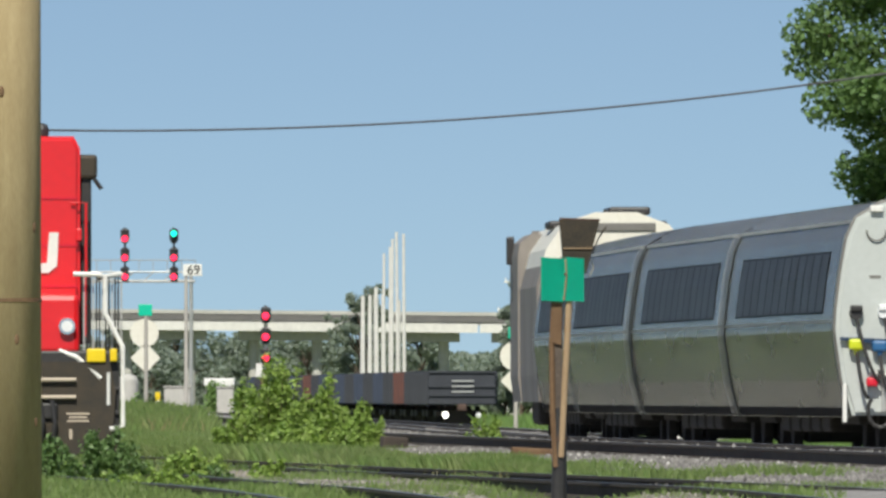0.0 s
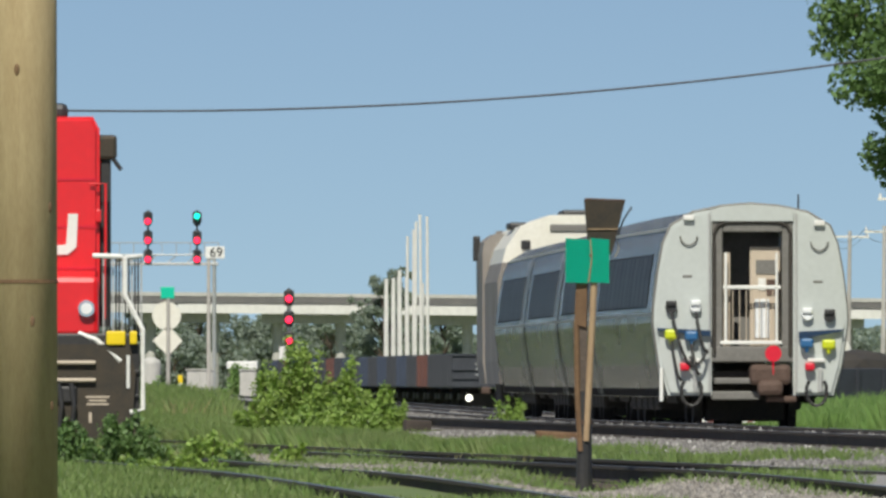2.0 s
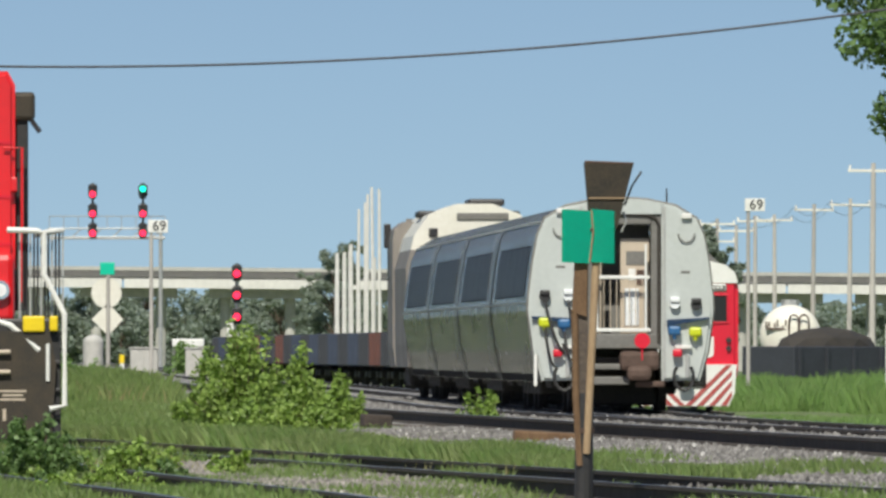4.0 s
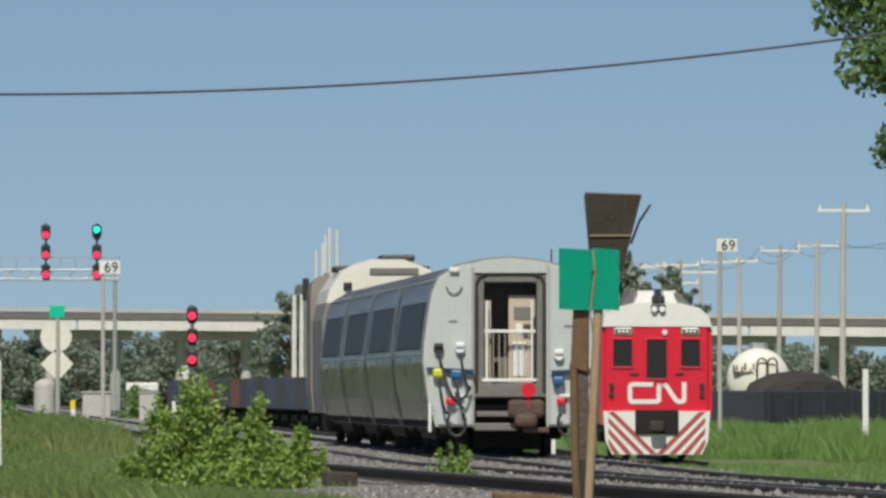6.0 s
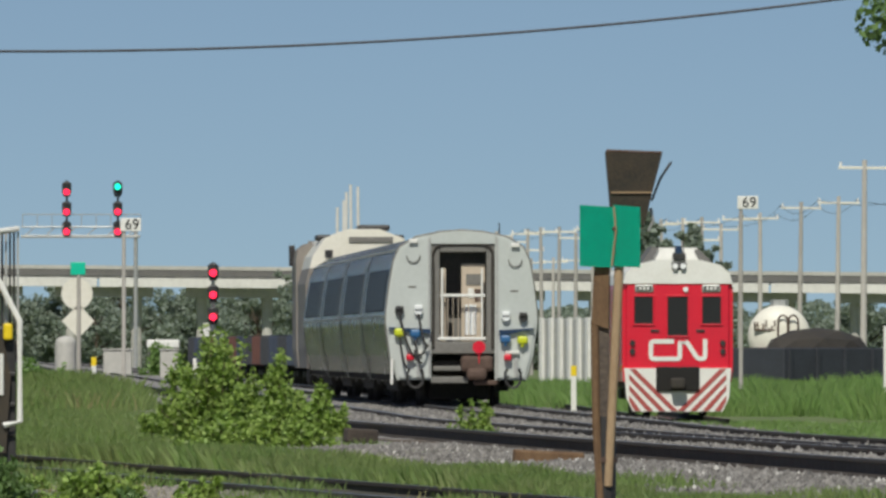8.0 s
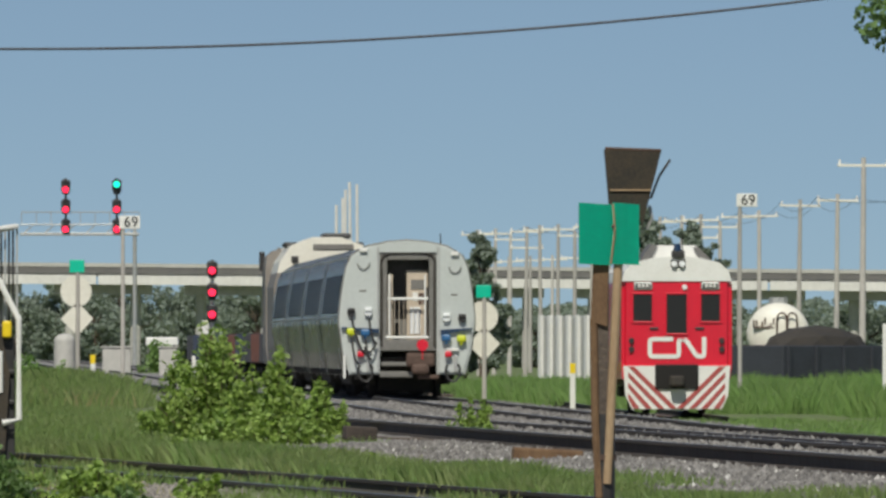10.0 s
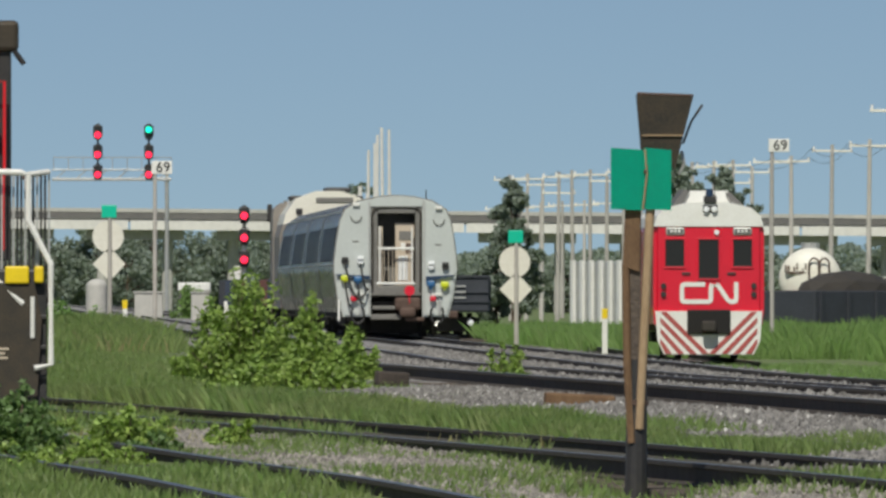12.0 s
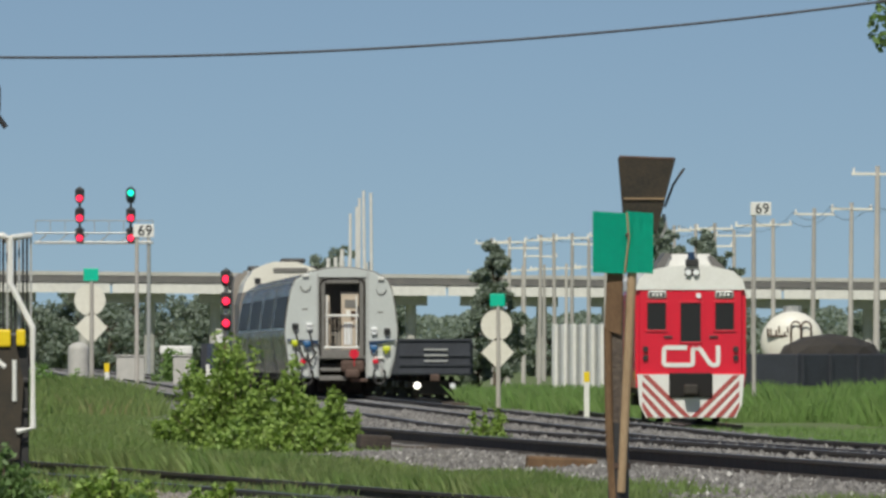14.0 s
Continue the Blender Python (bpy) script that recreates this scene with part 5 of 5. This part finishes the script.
blades("dry_grass", (180, 420), 22000, 0.05, 0.2, 0.008, M_DRY, "dry brown grass stalks among the green", 29, stub_x, -9, 7.5, -0.05)
blades("dry_grass", (420, 680), 34000, 0.15, 0.55, 0.010, M_DRY, "dry brown grass stalks on the verge", 30, main_x, -22, -7, 0.1)
blades("verge_grass", (420, 700), 170000, 0.12, 0.55, 0.011, M_GRASS, "uneven grass verge along the line", 6, main_x, -24, -6.6)
blades("verge_grass", (430, 640), 60000, 0.3, 0.8, 0.011, M_GRASS, "tall grass at the foot of the ballast", 33, second_x, -5, -2.2, -0.4)
blades("field_grass", (330, 580), 110000, 0.05, 0.20, 0.013, M_TALL, "short green field grass", 7, main_x, 4.2, 26)
blades("field_grass", (590, 900), 270000, 0.25, 0.95, 0.011, M_TALL, "tall green field grass", 8, main_x, 15.5, 52)
blades("field_grass", (640, 900), 100000, 0.25, 0.85, 0.011, M_TALL, "tall green field grass", 9, main_x, 10.0, 15.5)
bush(-2.95, 290, 1.75, 1.78, 12000, 0.04, M_WEED, 11, "bright green leafy bush between the tracks", 46)
bush(-2.15, 288, 1.6, 1.42, 9500, 0.038, M_WEED, 12, "low bright green bush between the tracks", 18)
bush(-1.5, 286, 1.1, 1.0, 5000, 0.036, M_WEED, 41, "low bright green bush beside the ballast", 16)
bush(-2.55, 262, 1.7, 0.62, 5500, 0.034, M_WEED, 42, "low leafy scrub in the yard grass", 24)
bush(-1.55, 262, 1.0, 0.5, 3000, 0.032, M_WEED, 43, "low leafy scrub in the yard grass", 16)
bush(-3.7, 297, 1.2, 0.7, 4200, 0.034, M_WEED, 13, "low green bush between the tracks")
bush(-3.65, 169, 1.1, 0.72, 4200, 0.032, M_LEAF, 14, "dark leafy weeds by the storage track", 18)
bush(-4.4, 172, 1.1, 0.62, 2600, 0.032, M_LEAF, 24, "dark leafy weeds by the storage track")
bush(-2.8, 176, 1.0, 0.42, 2600, 0.03, M_WEED, 15, "green leafy weeds by the storage track", 18)
bush(-1.95, 182, 0.65, 0.32, 1500, 0.028, M_WEED, 16, "green leafy weeds by the storage track")
bush(0.55, 195, 0.4, 0.2, 500, 0.025, M_WEED, 25, "small weed beside a rusty rail")
bush(-0.55, 222, 0.5, 0.25, 600, 0.025, M_WEED, 26, "small weed beside a rusty rail")
bush(0.56, 268, 0.75, 0.78, 2000, 0.035, M_WEED, 17, "tuft of weeds between the rails")
bush(9.6, 300, 2.6, 2.2, 5000, 0.07, M_LEAF, 18, "shaded bushes beside the line")
bush(-12.75, 1006, 3.4, 2.35, 5000, 0.11, M_TALL, 40, "green scrub added to cover the box under the white slab", 26)
bush(-9.3, 500, 3.2, 1.25, 7000, 0.05, M_TALL, 44, "green scrub on the verge", 30)
bush(-10.9, 520, 3.0, 1.4, 7000, 0.05, M_TALL, 45, "green scrub on the verge", 30)
bush(11.5, 372, 3.0, 1.3, 4500, 0.08, M_TALL, 19, "sunlit bushes beside the line")
tree(8.95, 285, 13.0, 2.75, 0.31, 80000, 0.062, M_LEAF, 21, "tall leafy tree beside the main track")
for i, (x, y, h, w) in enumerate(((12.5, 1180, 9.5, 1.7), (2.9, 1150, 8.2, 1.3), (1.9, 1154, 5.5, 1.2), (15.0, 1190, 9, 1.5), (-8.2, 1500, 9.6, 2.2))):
    tree(x, y, h, w, 0.12, 14000, 0.13, M_FARLEAF, 31 + i, "distant tree, haze put into its pale leaf colour")
rt = random.Random(5)
for i in range(36):
    x = -52 + i * 3.3 + rt.uniform(-1, 1)
    if -4 < x < 10:
        continue
    tree(x, 2010 + rt.uniform(0, 120), rt.uniform(6.5, 8.8) if x < 0 else rt.uniform(5, 8), rt.uniform(2.5, 4.2), 0.02, 5500, 0.21, M_FARLEAF, 60 + i, "far tree beyond the overpass, leaves paled for haze")


rw = random.Random(8)
for i in range(22):
    y = rw.uniform(178, 330)
    x = stub_x(y) + rw.choice((rw.uniform(-2.6, -0.9), rw.uniform(-0.5, 0.5), rw.uniform(0.9, 3.0)))
    bush(x, y, rw.uniform(0.4, 0.9), rw.uniform(0.16, 0.38), 500, 0.03, M_WEED if i % 3 else M_GRASS, 200 + i, "small leafy weed in the yard grass", 8)


for i in range(16):
    y = rw.uniform(150, 205)
    x = stub_x(y) + rw.uniform(-1.3, 1.7)
    bush(x, y, rw.uniform(0.35, 0.75), rw.uniform(0.14, 0.30), 700, 0.024, M_WEED if i % 2 else M_LEAF, 240 + i, "leafy weed among the sunken rails", 9)


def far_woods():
    """A belt of woods beyond the overpass, its haze put into the pale leaf colour."""
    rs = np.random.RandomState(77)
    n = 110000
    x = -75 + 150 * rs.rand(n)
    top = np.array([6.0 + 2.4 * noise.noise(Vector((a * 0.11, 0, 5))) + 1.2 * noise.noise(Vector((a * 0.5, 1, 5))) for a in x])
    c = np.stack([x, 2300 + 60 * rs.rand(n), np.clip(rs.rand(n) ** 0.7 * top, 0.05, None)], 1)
    tagged(leaves("far_woods", c, 0.24 * (0.6 + 0.8 * rs.rand(n)), M_FARLEAF, seed=9), "belt of woods beyond the overpass, leaves paled for haze", "woods", kind="stuff")


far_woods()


# ---- stones and litter ----
def stones(name, line, y0, y1, lo, hi, n, size, z, material, label, seed):
    """Loose stones, each an uneven eight-sided lump, joined in one mesh."""
    rs = np.random.RandomState(seed)
    y = y0 + (y1 - y0) * rs.rand(n)
    x = np.array([line(v) for v in y]) + lo + (hi - lo) * rs.rand(n)
    zz = np.array([z(a - line(b)) if z else land(a, b) + 0.02 for a, b in zip(x, y)])
    r = size * (0.5 + rs.rand(n))
    unit = np.array([(1, 0, 0), (-1, 0, 0), (0, 1, 0), (0, -1, 0), (0, 0, 1), (0, 0, -1)], float)
    v = unit[None] * r[:, None, None] * (0.55 + 0.6 * rs.rand(n, 6, 1)) + rs.normal(size=(n, 6, 3)) * 0.18 * r[:, None, None]
    v += np.stack([x, y, zz + r * 0.25], 1)[:, None, :]
    tri = np.array([(0, 2, 4), (2, 1, 4), (1, 3, 4), (3, 0, 4), (2, 0, 5), (1, 2, 5), (3, 1, 5), (0, 3, 5)])
    f = (np.arange(n)[:, None, None] * 6 + tri[None]).reshape(-1, 3)
    tagged(mesh_of(name, v.reshape(-1, 3).tolist(), f.tolist(), material), label, "stones", kind="stuff")


def shoulder(o):
    return np.interp(o, [-4.2, -3.3, -2.3, -1.6, 1.5, 2.4], [GROUND - 0.05, GROUND + 0.07, GROUND + 0.12, SECOND_TOP - 0.2, SECOND_TOP - 0.2, GROUND])


stones("pale_stones", second_x, 170, 262, -3.9, -0.95, 700, 0.034, shoulder, M_PALESTONE, "scattered pale limestone chips in the ballast", 47)
stones("ballast_stones", second_x, 150, 262, -4.1, -0.95, 26000, 0.035, shoulder, M_BALLAST, "loose grey crushed stones beside the rail", 41)
stones("ballast_stones", second_x, 190, 420, 0.9, 2.4, 9000, 0.04, shoulder, M_BALLAST, "loose grey crushed stones between the tracks", 42)
stones("ballast_stones", main_x, 215, 480, -1.9, 1.7, 16000, 0.04, lambda o: MAIN_TOP - 0.11, M_BALLAST, "loose grey stones between the main rails", 44)
stones("ballast_stones", second_x, 185, 420, -0.62, 1.6, 12000, 0.035, lambda o: SECOND_TOP - 0.09, M_BALLAST, "loose grey stones between the second rails", 45)
stones("gravel_stones", stub_x, 60, 200, 0.9, 2.9, 12000, 0.028, None, M_GRAVEL, "pale loose gravel beside the storage track", 46)
stones("gravel_stones", yard_x, 60, 200, -3.0, -0.9, 24000, 0.028, None, M_GRAVEL, "pale loose gravel beside the yard track", 43)


def old_tie(x, y, z, length, turn, material, label):
    o = base("discarded_tie", label, "timber", at=pose(x, y, z, 2, 3, turn))
    part("timber", box(-length / 2, length / 2, -0.1, 0.1, -0.04, 0.14, 0.025), material, o)


old_tie(1.25, 224, GROUND + 0.13, 0.75, 8, M_POSTRUST, "rusty brown broken tie on the ballast")
old_tie(-0.88, 268, GROUND + 0.20, 0.42, 20, M_TIE, "dark rotten tie end in the grass")


# ---- what moves ----
def motions():
    times = [i * 0.5 for i in range(29)]
    for k, car in enumerate(TRAIN):
        walk(car, [(t, train_pose(k, t)) for t in times])


motions()
